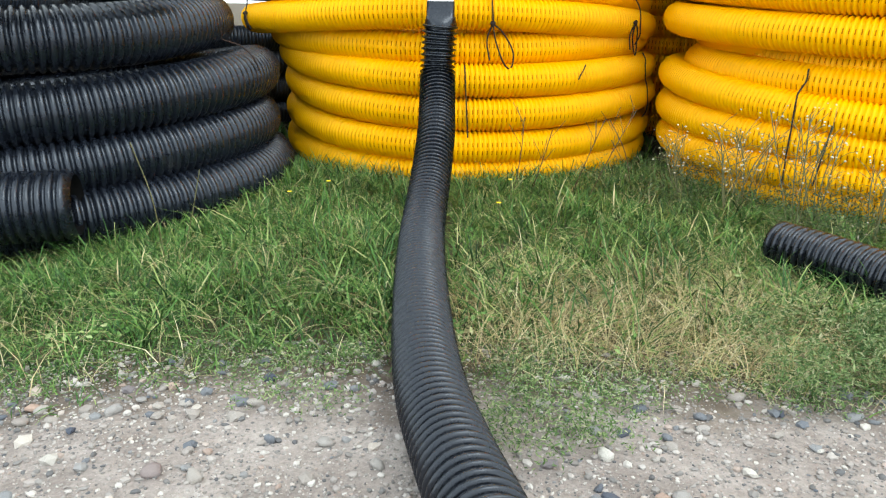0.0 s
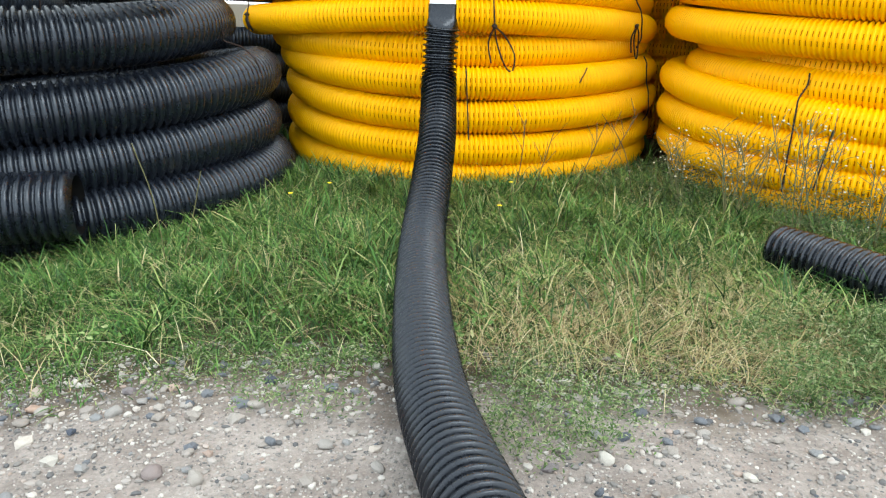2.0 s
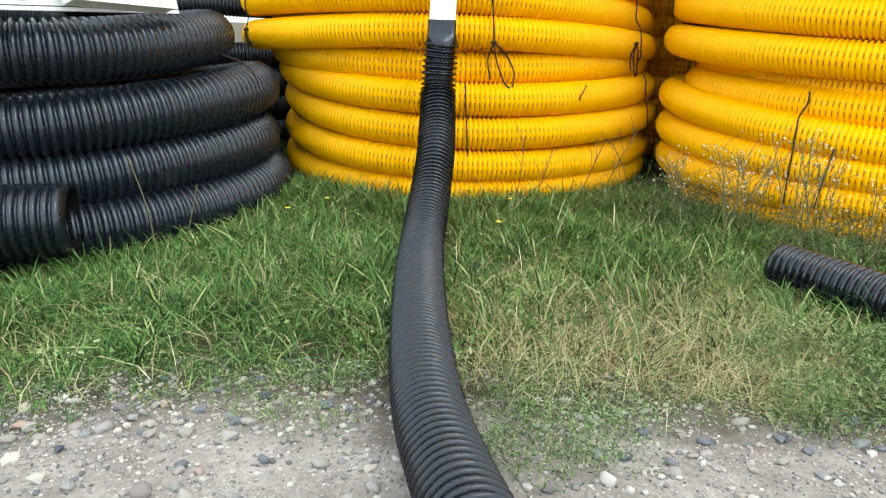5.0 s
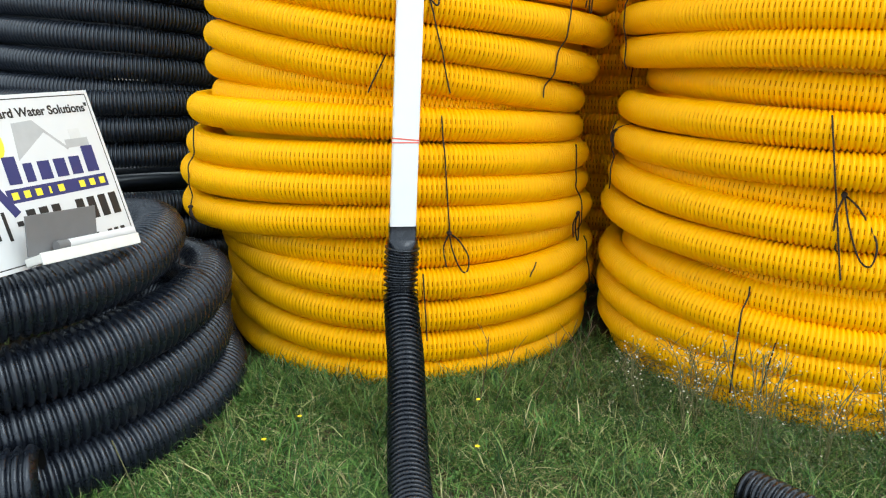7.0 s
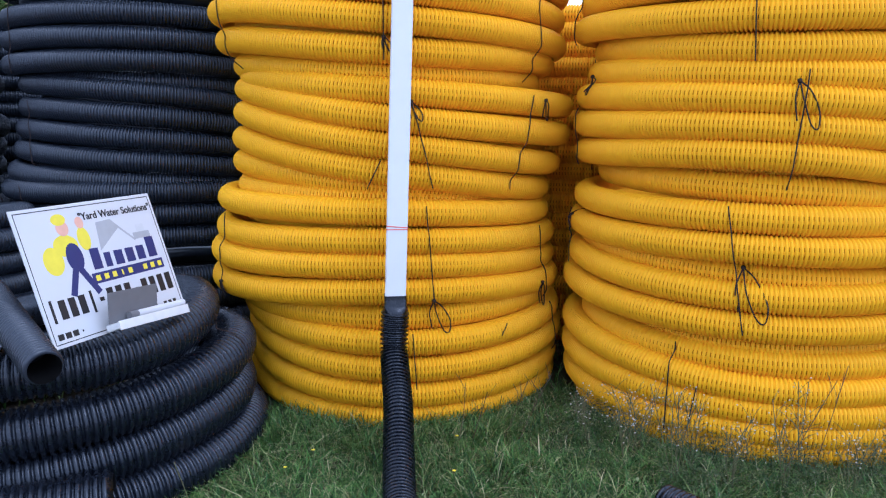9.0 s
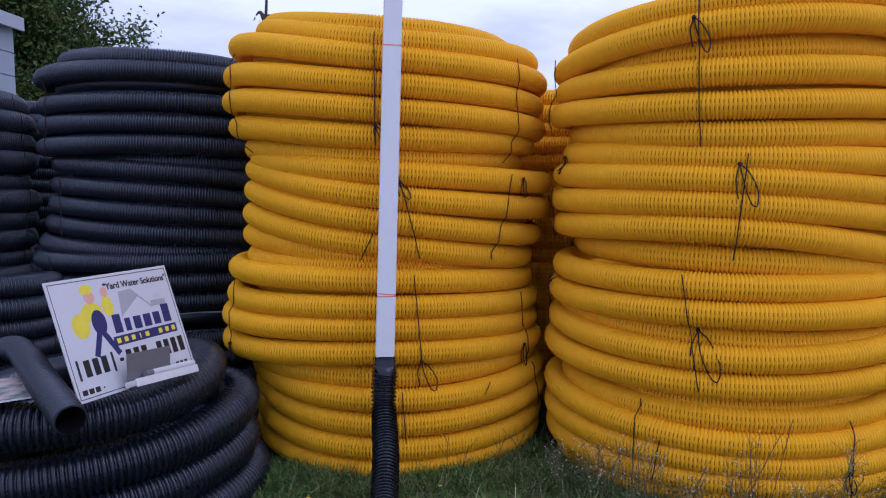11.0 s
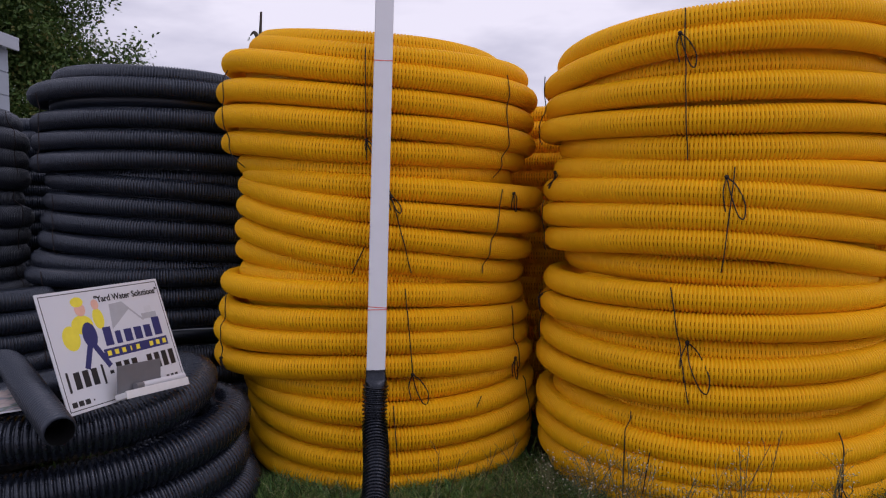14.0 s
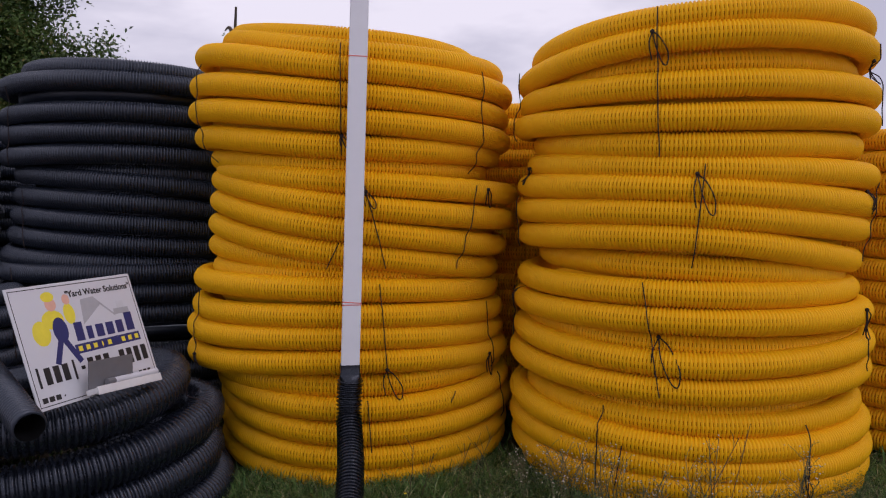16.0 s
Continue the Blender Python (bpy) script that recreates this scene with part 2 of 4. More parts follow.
def hermite(keys, n):
    """A smooth curve through key rows, sampled n times between neighbours."""
    k = np.asarray(keys, float)
    d = np.gradient(k, axis=0)
    u = np.linspace(0, 1, n, endpoint=False)[:, None]
    a, b = 2 * u**3 - 3 * u**2 + 1, u**3 - 2 * u**2 + u
    c, e = -2 * u**3 + 3 * u**2, u**3 - u**2
    rows = [a * k[i] + b * d[i] + c * k[i + 1] + e * d[i + 1] for i in range(len(k) - 1)]
    return np.vstack(rows + [k[-1:]])


def tube_mesh(name, line, ref, samples, radii, sides, mats, slot=None, inner=True, angles=None):
    """A tube along line (dense points): a ring of vertices at each arc length in samples, of the given radius.
    ref: a direction, or one for each point, that the rings' first vertex turns to."""
    line = np.asarray(line, float)
    step = np.linalg.norm(np.diff(line, axis=0), axis=1)
    s = np.r_[0, np.cumsum(step)]
    samples, radii = np.asarray(samples), np.asarray(radii)
    if inner:
        dip = 0.13
        samples = np.r_[min(dip, s[-1] / 4), 0.0, samples, s[-1], s[-1] - min(dip, s[-1] / 4)]
        radii = np.r_[radii.max() * 0.84, radii.max() * 0.84, radii, radii.max() * 0.84, radii.max() * 0.84]
    pos = np.stack([np.interp(samples, s, line[:, i]) for i in range(3)], 1)
    tan = np.gradient(line, axis=0)
    tan = np.stack([np.interp(samples, s, tan[:, i]) for i in range(3)], 1)
    tan /= np.linalg.norm(tan, axis=1)[:, None]
    ref = np.asarray(ref, float)
    if ref.ndim == 2:
        ref = np.stack([np.interp(samples, s, ref[:, i]) for i in range(3)], 1)
    n1 = ref - (tan * ref).sum(1)[:, None] * tan
    n1 /= np.linalg.norm(n1, axis=1)[:, None]
    n2 = np.cross(tan, n1)
    a = (np.arange(sides) + 0.5) * 2 * np.pi / sides if angles is None else np.radians(angles)
    sides = len(a)
    ring = n1[:, None] * np.cos(a)[None, :, None] + n2[:, None] * np.sin(a)[None, :, None]
    verts = (pos[:, None] + ring * radii[:, None, None]).reshape(-1, 3)
    n = len(samples)
    i, j = np.meshgrid(np.arange(n - 1), np.arange(sides), indexing="ij")
    j2 = (j + 1) % sides
    quads = np.stack([i * sides + j, i * sides + j2, (i + 1) * sides + j2, (i + 1) * sides + j], -1).reshape(-1, 4)
    mi = np.zeros((n - 1, sides), np.int32)
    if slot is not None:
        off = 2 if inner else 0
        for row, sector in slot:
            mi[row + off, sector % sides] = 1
    # the short end linings take the last, darkened material
    if inner:
        mi[0], mi[-1] = len(mats) - 1, len(mats) - 1
    return mesh_from(name, verts, quads, mi.ravel(), True, mats)


def ribs(length, pitch, r, depth, fine, steps=((0.0, 1), (0.30, 1), (0.48, 0), (0.84, 0))):
    """Arc lengths, radii and the valley rows of a corrugated wall; fine(s) says where ribs are worked out."""
    ss, rr, valleys, k = [], [], [], 0
    for k in range(int(length / pitch)):
        s0 = k * pitch
        if fine(s0):
            valleys.append(len(ss))
            for f, q in steps:
                ss.append(s0 + f * pitch)
                rr.append(r - depth * q)
        elif k % 5 == 0:
            ss.append(s0)
            rr.append(r - depth * 0.3)
    return np.array(ss), np.array(rr), valleys


# round the pipe: two narrow sectors on the outer face carry the painted drain slots
SLOT_ANGLES = (7.0, 25.0, 45.0, 66.0, 90.0, 116.0, 146.0, 180.0, 214.0, 244.0, 270.0, 294.0, 315.0, 335.0, 353.0)
YELLOW_RIB = ((0.0, 1.0), (0.20, 1.0), (0.32, 0.35), (0.50, 0.0), (0.72, 0.0), (0.89, 0.35))
ROUND = ((0.0, 1.0), (0.34, 1.0), (0.39, 0.30), (0.53, 0.0), (0.81, 0.0), (0.95, 0.30))


def coil_line(centre, facing, half, rows, lead=70.0, tail=60.0):
    """The line of a coiled pipe. Each row is one turn: heights at its near side's left, middle and right, radii there."""
    keys = []
    for k, (zl, zf, zr, rl, rf, rr) in enumerate(rows):
        t0 = 360.0 * k
        nxt = rows[k + 1] if k + 1 < len(rows) else None
        if k == 0:
            keys.append((t0 - half - lead, rl - 0.06, zl + 0.01))
        keys += [(t0 - half, rl, zl), (t0, rf, zf), (t0 + half, rr, zr)]
        if nxt:
            keys.append((t0 + 180, (rr + nxt[3] + rf) / 3 + 0.02, (zr + nxt[0]) / 2))
        else:
            keys.append((t0 + half + tail, rr - 0.06, zr))
    c = hermite(keys, 40)
    a = np.radians(c[:, 0] + facing)
    line = np.stack([centre[0] + c[:, 1] * np.cos(a), centre[1] + c[:, 1] * np.sin(a), c[:, 2]], 1)
    out = np.stack([np.cos(a), np.sin(a), np.zeros(len(a))], 1)
    return line, out, c


def cord(name, pts, parent, r=0.0026, mat=None, label=""):
    p = hermite(pts, 6)
    s = np.r_[0, np.cumsum(np.linalg.norm(np.diff(p, axis=0), axis=1))]
    me = tube_mesh(name, p, (0.31, 0.52, 0.8), s, np.full(len(s), r), 6, [mat or CORD], inner=False)
    return under(new(name, me), parent, label)


def at_coil(centre, facing, deg, r, z):
    a = radians(facing + deg)
    return (centre[0] + r * math.cos(a), centre[1] + r * math.sin(a), z)


def coil(centre, facing, half, rows, rp, mats, label, group, pitch=0.0158, sides=16, slots=True, ties=(), knots=(), reach=104.0, cat="pipe coil", layer=True):
    """A bundle of coiled corrugated pipe, tied with twine."""
    ob = thing("pipe_coil", (centre[0], centre[1], min(r[1] for r in rows) - rp), label, cat, group)
    inv = ob.matrix_world.inverted()
    line, out, c = coil_line(centre, facing, half, rows)
    s = np.r_[0, np.cumsum(np.linalg.norm(np.diff(line, axis=0), axis=1))]
    th = c[:, 0]

    def fine(x):
        d = (np.interp(x, s, th) + 180) % 360 - 180
        return abs(d) < reach

    ss, rr, valleys = ribs(s[-1], pitch, rp, rp * (0.125 if slots else 0.13), fine, YELLOW_RIB if slots else ROUND)
    # picks the valley faces for the dark slot colour, no hole is made
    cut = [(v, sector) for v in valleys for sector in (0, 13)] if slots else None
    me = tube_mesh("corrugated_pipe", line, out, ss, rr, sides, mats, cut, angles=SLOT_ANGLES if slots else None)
    pipe = new("corrugated_pipe", me)
    pipe.matrix_basis = inv
    under(pipe, ob)
    if layer:
        inner_rows = [(a - rp, b - rp, d - rp, e - 2.02 * rp, f - 2.02 * rp, g - 2.02 * rp) for a, b, d, e, f, g in rows[:-1]]
        il, io, ic = coil_line(centre, facing, half, inner_rows)
        s2 = np.r_[0, np.cumsum(np.linalg.norm(np.diff(il, axis=0), axis=1))]
        sa, ra, _ = ribs(s2[-1], pitch, rp * 0.98, rp * 0.07, lambda x: False)
        p2 = new("inner_layer", tube_mesh("inner_layer", il, io, sa, ra, 10, [mats[0], mats[-1]]))
        p2.matrix_basis = inv
        under(p2, ob)

    def skin(d, z):
        """How far out the bundle's face stands at an angle and height."""
        w = (c[:, 0] - d + 180) % 360 - 180
        near = np.abs(w) < 4.0
        q = rp * rp - (c[near, 2] - z) ** 2
        return max([(c[near, 1][i] + math.sqrt(q[i])) for i in range(len(q)) if q[i] > 0] or [c[near, 1].mean()])

    for d0, d1, z0, z1 in ties:
        pts = []
        n = 11
        for i in range(n):
            f = i / (n - 1)
            d, z = d0 + (d1 - d0) * f, z0 + (z1 - z0) * f
            r = max(skin(d, z + e) for e in (-0.03, 0.0, 0.03)) + 0.003
            pts.append(at_coil(centre, facing, d, r, z))
        o = cord("twine", pts, ob)
        o.matrix_basis = inv
    rnd = random.Random(int(centre[0] * 1000) + len(rows))
    for d, z, size in knots:
        r = skin(d, z) + 0.006
        k = 57.3 / r
        swing = rnd.uniform(0.8, 1.2)
        for bends in ([(0.0, 0.0), (0.40, -0.20), (0.78, -0.60), (0.74, -0.95), (0.48, -0.88), (0.16, -0.40), (0.0, 0.0)], [(0.0, 0.0), (-0.16, -0.35), (-0.05, -0.80)]):
            pts = [at_coil(centre, facing, d + k * size * x * 0.60 * swing, max(skin(d, z + size * y), r - 0.02) + 0.008, z + size * y) for x, y in bends]
            cord("twine_bow", pts, ob, 0.0028).matrix_basis = inv
        bm = bmesh.new()
        bmesh.ops.create_icosphere(bm, subdivisions=2, radius=0.009, matrix=Matrix.Translation(at_coil(centre, facing, d, r + 0.002, z)))
        for v in bm.verts:
            v.co += 0.003 * noise.noise_vector(v.co * 120)
        kn = part("knot", bm, CORD, ob)
        kn.matrix_basis = inv
    return ob


# ---- ground ----
def ground_z(x, y):
    z = 0.095 + 0.015 * min(max((y - 1.3) / 1.2, 0.0), 1.0)
    z -= 0.10 * min(max((-x - 0.45) / 0.65, 0.0), 1.0)
    return z + 0.014 * noise.noise((x * 1.3, y * 1.3, 0.4)) + 0.006 * noise.noise((x * 7, y * 7, 2.0))


def build_ground():
    near_x, near_y = np.arange(-3.0, 3.8, 0.04), np.arange(-0.4, 4.0, 0.04)
    far = np.array([4, 6, 10, 20, 40, 90, 200, 500.0])
    gx, gy = np.r_[-3.0 - far[::-1], near_x, 3.8 + far], np.r_[-0.4 - far[::-1], near_y, 4.0 + far]
    verts = [(x, y, ground_z(x, y) if abs(x) < 12 and abs(y) < 12 else 0.1) for y in gy for x in gx]
    nx = len(gx)
    i, j = np.meshgrid(np.arange(len(gy) - 1), np.arange(nx - 1), indexing="ij")
    q = np.stack([i * nx + j, i * nx + j + 1, (i + 1) * nx + j + 1, (i + 1) * nx + j], -1).reshape(-1, 4)
    me = mesh_from("ground", verts, q, None, True, [GROUND])
    return tagged(new("ground", me), "pale stony track giving way to dark soil under rough grass", "ground", kind="structure")


ground = build_ground()

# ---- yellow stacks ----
YM, KM = [YELLOW, SLOT_SHADE, INSIDE_SHADE], [BLACK, BLACK, INSIDE_SHADE]
YL = "yellow perforated corrugated pipe coil tied with dark twine"
A_C, A_F, A_H = (0.019, 3.624), -90.8, 78.7
B_C, B_F, B_H = (1.674, 2.98), -114.2, 78.0
a_top = [(2.28, 2.17, 2.15, 0.58, 0.71, 0.64), (2.25, 2.10, 2.09, 0.62, 0.78, 0.78), (2.17, 2.02, 1.98, 0.76, 0.818, 0.83), (2.02, 1.905, 1.86, 0.79, 0.818, 0.81), (1.89, 1.79, 1.74, 0.80, 0.818, 0.82), (1.76, 1.67, 1.66, 0.77, 0.80, 0.76), (1.65, 1.58, 1.57, 0.69, 0.75, 0.69)]
a_high = [(1.60, 1.51, 1.46, 0.66, 0.80, 0.86), (1.54, 1.40, 1.33, 0.69, 0.818, 0.85), (1.43, 1.29, 1.19, 0.70, 0.818, 0.80), (1.31, 1.18, 1.07, 0.71, 0.80, 0.75), (1.20, 1.12, 1.05, 0.71, 0.74, 0.68)]
a_low = [(1.09, 1.07, 1.03, 0.69, 0.74, 0.66), (1.03, 1.02, 0.96, 0.79, 0.81, 0.75), (0.89, 0.90, 0.85, 0.80, 0.818, 0.78), (0.78, 0.80, 0.74, 0.83, 0.818, 0.78), (0.65, 0.69, 0.64, 0.83, 0.818, 0.80)]
a_base = [(0.603, 0.567, 0.589, 0.71, 0.77, 0.77), (0.526, 0.466, 0.488, 0.68, 0.818, 0.81), (0.417, 0.351, 0.382, 0.66, 0.818, 0.82), (0.294, 0.24, 0.251, 0.66, 0.82, 0.8), (0.175, 0.138, 0.177, 0.66, 0.81, 0.79)]
b_top = [(2.10, 2.165, 2.20, 0.71, 0.79, 0.77), (2.00, 2.08, 2.08, 0.78, 0.81, 0.79), (1.95, 1.975, 1.99, 0.70, 0.73, 0.70), (1.90, 1.89, 1.89, 0.77, 0.81, 0.80), (1.79, 1.76, 1.77, 0.80, 0.81, 0.80), (1.70, 1.645, 1.66, 0.70, 0.79, 0.73)]
b_high = [(1.60, 1.555, 1.53, 0.73, 0.79, 0.80), (1.50, 1.47, 1.40, 0.78, 0.81, 0.79), (1.38, 1.37, 1.29, 0.79, 0.81, 0.77), (1.26, 1.27, 1.15, 0.78, 0.81, 0.74), (1.17, 1.145, 1.08, 0.67, 0.75, 0.67)]
b_low = [(1.06, 1.04, 1.02, 0.78, 0.80, 0.73), (0.94, 0.93, 0.92, 0.80, 0.81, 0.79), (0.87, 0.82, 0.80, 0.74, 0.75, 0.74), (0.80, 0.75, 0.78, 0.80, 0.81, 0.80), (0.68, 0.64, 0.66, 0.82, 0.81, 0.79), (0.58, 0.555, 0.57, 0.65, 0.75, 0.64)]
b_base = [(0.53, 0.50, 0.50, 0.73, 0.78, 0.75), (0.48, 0.405, 0.41, 0.82, 0.81, 0.79), (0.36, 0.32, 0.30, 0.82, 0.81, 0.80), (0.25, 0.24, 0.22, 0.81, 0.81, 0.79), (0.16, 0.17, 0.155, 0.76, 0.80, 0.77)]

A_TIES = {0: [(-3, -3, 2.13, 1.63), (46, 47, 2.05, 1.56), (-62, -60, 2.1, 1.62)], 1: [(3, 10, 1.53, 1.12), (41, 36, 1.5, 1.1), (-4, -8, 1.24, 1.12)], 2: [(8, 10, 1.05, 0.66), (-63, -62, 0.98, 0.60), (52, 55, 0.92, 0.58)], 3: [(4, 5, 0.52, 0.28), (58, 62, 0.55, 0.3), (33, 31, 0.52, 0.47)]}
A_KNOTS = {0: [(-3, 1.72, 0.06)], 1: [(46, 1.48, 0.09), (4, 1.47, 0.08)], 2: [(10, 0.655, 0.15), (-62, 0.67, 0.06), (51, 0.66, 0.12)], 3: []}
for k, rows in enumerate((a_top, a_high, a_low, a_base)):
    coil(A_C, A_F, A_H, rows, 0.058, YM, YL + (", on grass" if k == 3 else ", stacked"), "yellow pipe coils", ties=A_TIES[k], knots=A_KNOTS[k])
B_TIES = {0: [(-8, -7, 2.2, 1.6), (70, 74, 2.1, 1.75), (-70, -74, 2.05, 1.72)], 1: [(5, 2, 1.57, 1.15), (-72, -71, 1.45, 1.2), (72, 70, 1.5, 1.15)], 2: [(-11, -6, 1.09, 0.62), (-74, -73, 1.0, 0.75), (62, 64, 0.95, 0.68)], 3: [(-23, -24, 0.55, 0.2), (36, 35, 0.5, 0.16), (-16, -18, 0.4, 0.22)]}
B_KNOTS = {0: [(-9, 2.1, 0.14), (71, 2.03, 0.1)], 1: [(3, 1.53, 0.17), (-64, 1.58, 0.08), (66, 1.46, 0.1)], 2: [(-7, 0.86, 0.2), (-74, 1.0, 0.09), (63, 0.95, 0.14)], 3: [(34, 0.3, 0.1)]}
for k, rows in enumerate((b_top, b_high, b_low, b_base)):
    coil(B_C, B_F, B_H, rows, 0.058, YM, YL + (", among weeds" if k == 3 else ", stacked"), "yellow pipe coils", ties=B_TIES[k], knots=B_KNOTS[k])


def loose_stack(centre, facing, top, levels, rmax, rp, mats, label, group, seed, slots, base=0.12, sides=12, reach=100.0):
    """A tall stack of bundles of five turns, each bundle a little out of true."""
    rnd = random.Random(seed)
    h = (top - base) / levels
    for k in range(levels):
        z1 = top - k * h
        lean, tip = rnd.uniform(-0.02, 0.02), rnd.uniform(-0.008, 0.008)
        n = max(3, math.ceil(h / (2 * rp) + 0.15))
        sz = h / n
        rows = []
        for i in range(n):
            z = z1 - rp - i * sz
            r = rmax - rp - (0.04 if i == 0 else 0.0) - rnd.uniform(0, 0.03)
            rows.append((z + lean + 0.02, z + tip, z - lean - 0.02, r - rnd.uniform(0, 0.03), r, r - rnd.uniform(0, 0.03)))
        ties = [(d, d + rnd.uniform(-4, 4), z1 - 0.03, z1 - h + 0.05) for d in (rnd.uniform(-60, -40), rnd.uniform(-10, 15), rnd.uniform(40, 60))]
        coil(centre, facing, 80.0, rows, rp, mats, label, group, sides=sides, slots=slots, ties=ties, knots=[(ties[1][0], z1 - 0.2, 0.08)], reach=reach)


loose_stack((1.38, 4.70), -100.0, 2.02, 4, 0.86, 0.058, YM, YL + ", behind", "yellow pipe coils", 5, True)
loose_stack((3.40, 3.25), -125.0, 1.78, 3, 0.86, 0.058, YM, YL + ", set apart", "yellow pipe coils", 9, True)

# ---- black stacks ----
KL = "black corrugated drain pipe coil tied with thin twine"
K_C, K_F = (-1.35, 4.70), -76.9
k_top = [(2.22, 2.18, 2.12, 0.64, 0.74, 0.7), (2.12, 2.106, 2.05, 0.78, 0.8, 0.78), (1.95, 1.935, 1.89, 0.77, 0.8, 0.78), (1.83, 1.811, 1.77, 0.77, 0.8, 0.78), (1.7, 1.696, 1.64, 0.78, 0.8, 0.78)]
k_high = [(1.6099999999999999, 1.591, 1.55, 0.64, 0.74, 0.76), (1.6, 1.53, 1.42, 0.7, 0.79, 0.78), (1.47, 1.411, 1.3, 0.71, 0.79, 0.78), (1.35, 1.291, 1.19, 0.73, 0.79, 0.78), (1.23, 1.171, 1.09, 0.75, 0.79, 0.78)]
k_low = [(1.11, 1.064, 1.01, 0.79, 0.77, 0.74), (1.01, 1.018, 0.98, 0.83, 0.81, 0.79), (0.885, 0.898, 0.865, 0.8, 0.8, 0.79), (0.765, 0.778, 0.75, 0.78, 0.79, 0.78)]
k_base = [(0.57, 0.55, 0.53, 0.78, 0.79, 0.78), (0.45, 0.43, 0.41, 0.79, 0.80, 0.79), (0.33, 0.31, 0.29, 0.79, 0.80, 0.79), (0.2, 0.19, 0.18, 0.79, 0.80, 0.79)]
K_TIES = [[(-60, -61, 2.1, 1.64), (38, 40, 2.05, 1.6)], [(-58, -52, 1.5, 1.12), (42, 40, 1.5, 1.1)], [(-55, -50, 1.05, 0.66)], []]
for k, rows in enumerate((k_top, k_high, k_low, k_base)):
    coil(K_C, K_F, 80.0, rows, 0.058, KM, KL + ", stacked high", "black pipe coils", sides=12, slots=False, ties=K_TIES[k], knots=[])
loose_stack((-3.14, 4.73), -60.0, 2.08, 4, 0.86, 0.082, KM, KL + ", stacked", "black pipe coils", 3, False)
loose_stack((-2.75, 6.5), -65.0, 2.12, 4, 0.86, 0.058, KM, KL + ", behind", "black pipe coils", 14, False)
loose_stack((-2.17, 3.74), -60.0, 0.99, 2, 0.44, 0.058, KM, KL + ", low", "black pipe coils", 8, False, base=0.1)

# the near coil of wider pipe
F_C, F_F = (-1.42, 2.80), -62.3
f_rows = [(0.60, 0.608, 0.645, 0.60, 0.72, 0.60), (0.36, 0.415, 0.475, 0.70, 0.715, 0.755), (0.19, 0.262, 0.305, 0.70, 0.72, 0.75), (0.04, 0.125, 0.16, 0.74, 0.76, 0.79)]
big_coil = coil(F_C, F_F, 80.0, f_rows, 0.088, [BLACK_DUSTY, BLACK_DUSTY, INSIDE_SHADE], "large dusty black corrugated pipe coil sitting in the grass", "", pitch=0.0250, sides=20, slots=False, ties=[(48, 52, 0.66, 0.5)], knots=[], reach=150.0, layer=False)


def loose_pipe(name, keys, r, pitch, depth, mat, label, ref=(0, 0, 1), sides=24, cat="pipe"):
    line = hermite(keys, 24)
    s = np.r_[0, np.cumsum(np.linalg.norm(np.diff(line, axis=0), axis=1))]
    ss, rr, _ = ribs(s[-1], pitch, r, depth, lambda x: True, ROUND)
    ob = thing(name, keys[0], label, cat)
    me = tube_mesh("corrugated_pipe", line, ref, ss, rr, sides, [mat, mat, INSIDE_SHADE])
    p = new("corrugated_pipe", me)
    p.matrix_basis = ob.matrix_world.inverted()
    under(p, ob)
    return ob


loose_pipe("loose_pipe_end", [(-2.05, 1.80, 0.17), (-1.6, 1.90, 0.18), (-1.2, 1.99, 0.19), (-0.945, 2.05, 0.197)], 0.094, 0.0260, 0.0125, BLACK_DUSTY, "open end of wide black corrugated pipe lying against the coil")
loose_pipe("cut_pipe", [(0.815, 1.88, 0.176), (0.882, 1.77, 0.176), (0.957, 1.645, 0.172), (1.08, 1.44, 0.165), (1.15, 1.32, 0.162)], 0.056, 0.0185, 0.0090, BLACK_NEW, "cut length of black corrugated pipe lying in dry grass")
loose_pipe("short_pipe", [(-1.66, 2.63, 0.76), (-1.56, 2.62, 0.785), (-1.46, 2.49, 0.79), (-1.24, 2.10, 0.778), (-1.04, 1.82, 0.705)], 0.056, 0.0145, 0.0035, BLACK, "short bent black pipe resting on the large coil")

# ---- downspout and the pipe that leads from it ----
SPOUT = Matrix.Translation((-0.011, 2.6, 0.715)) @ Euler((radians(-3.4), radians(2.1), 0)).to_matrix().to_4x4()
spout = thing("downspout", label="white rectangular metal downspout leaning on the yellow pipe coils", category="downspout", m=SPOUT)
bm = bmesh.new()
prof = [(-0.040, -0.028), (-0.040, 0.028), (0.040, 0.028), (0.040, -0.028)]
f = bm.faces.new([bm.verts.new((x, y, 0.0)) for x, y in prof])
r = bmesh.ops.extrude_face_region(bm, geom=[f])
bmesh.ops.translate(bm, vec=(0, 0, 2.9), verts=[v for v in r["geom"] if isinstance(v, bmesh.types.BMVert)])
bmesh.ops.recalc_face_normals(bm, faces=bm.faces)
bmesh.ops.bevel(bm, geom=[e for e in bm.edges if abs(e.verts[0].co.z - e.verts[1].co.z) > 1], offset=0.004, segments=2, affect="EDGES")
part("spout_tube", bm, WHITE_METAL, spout)
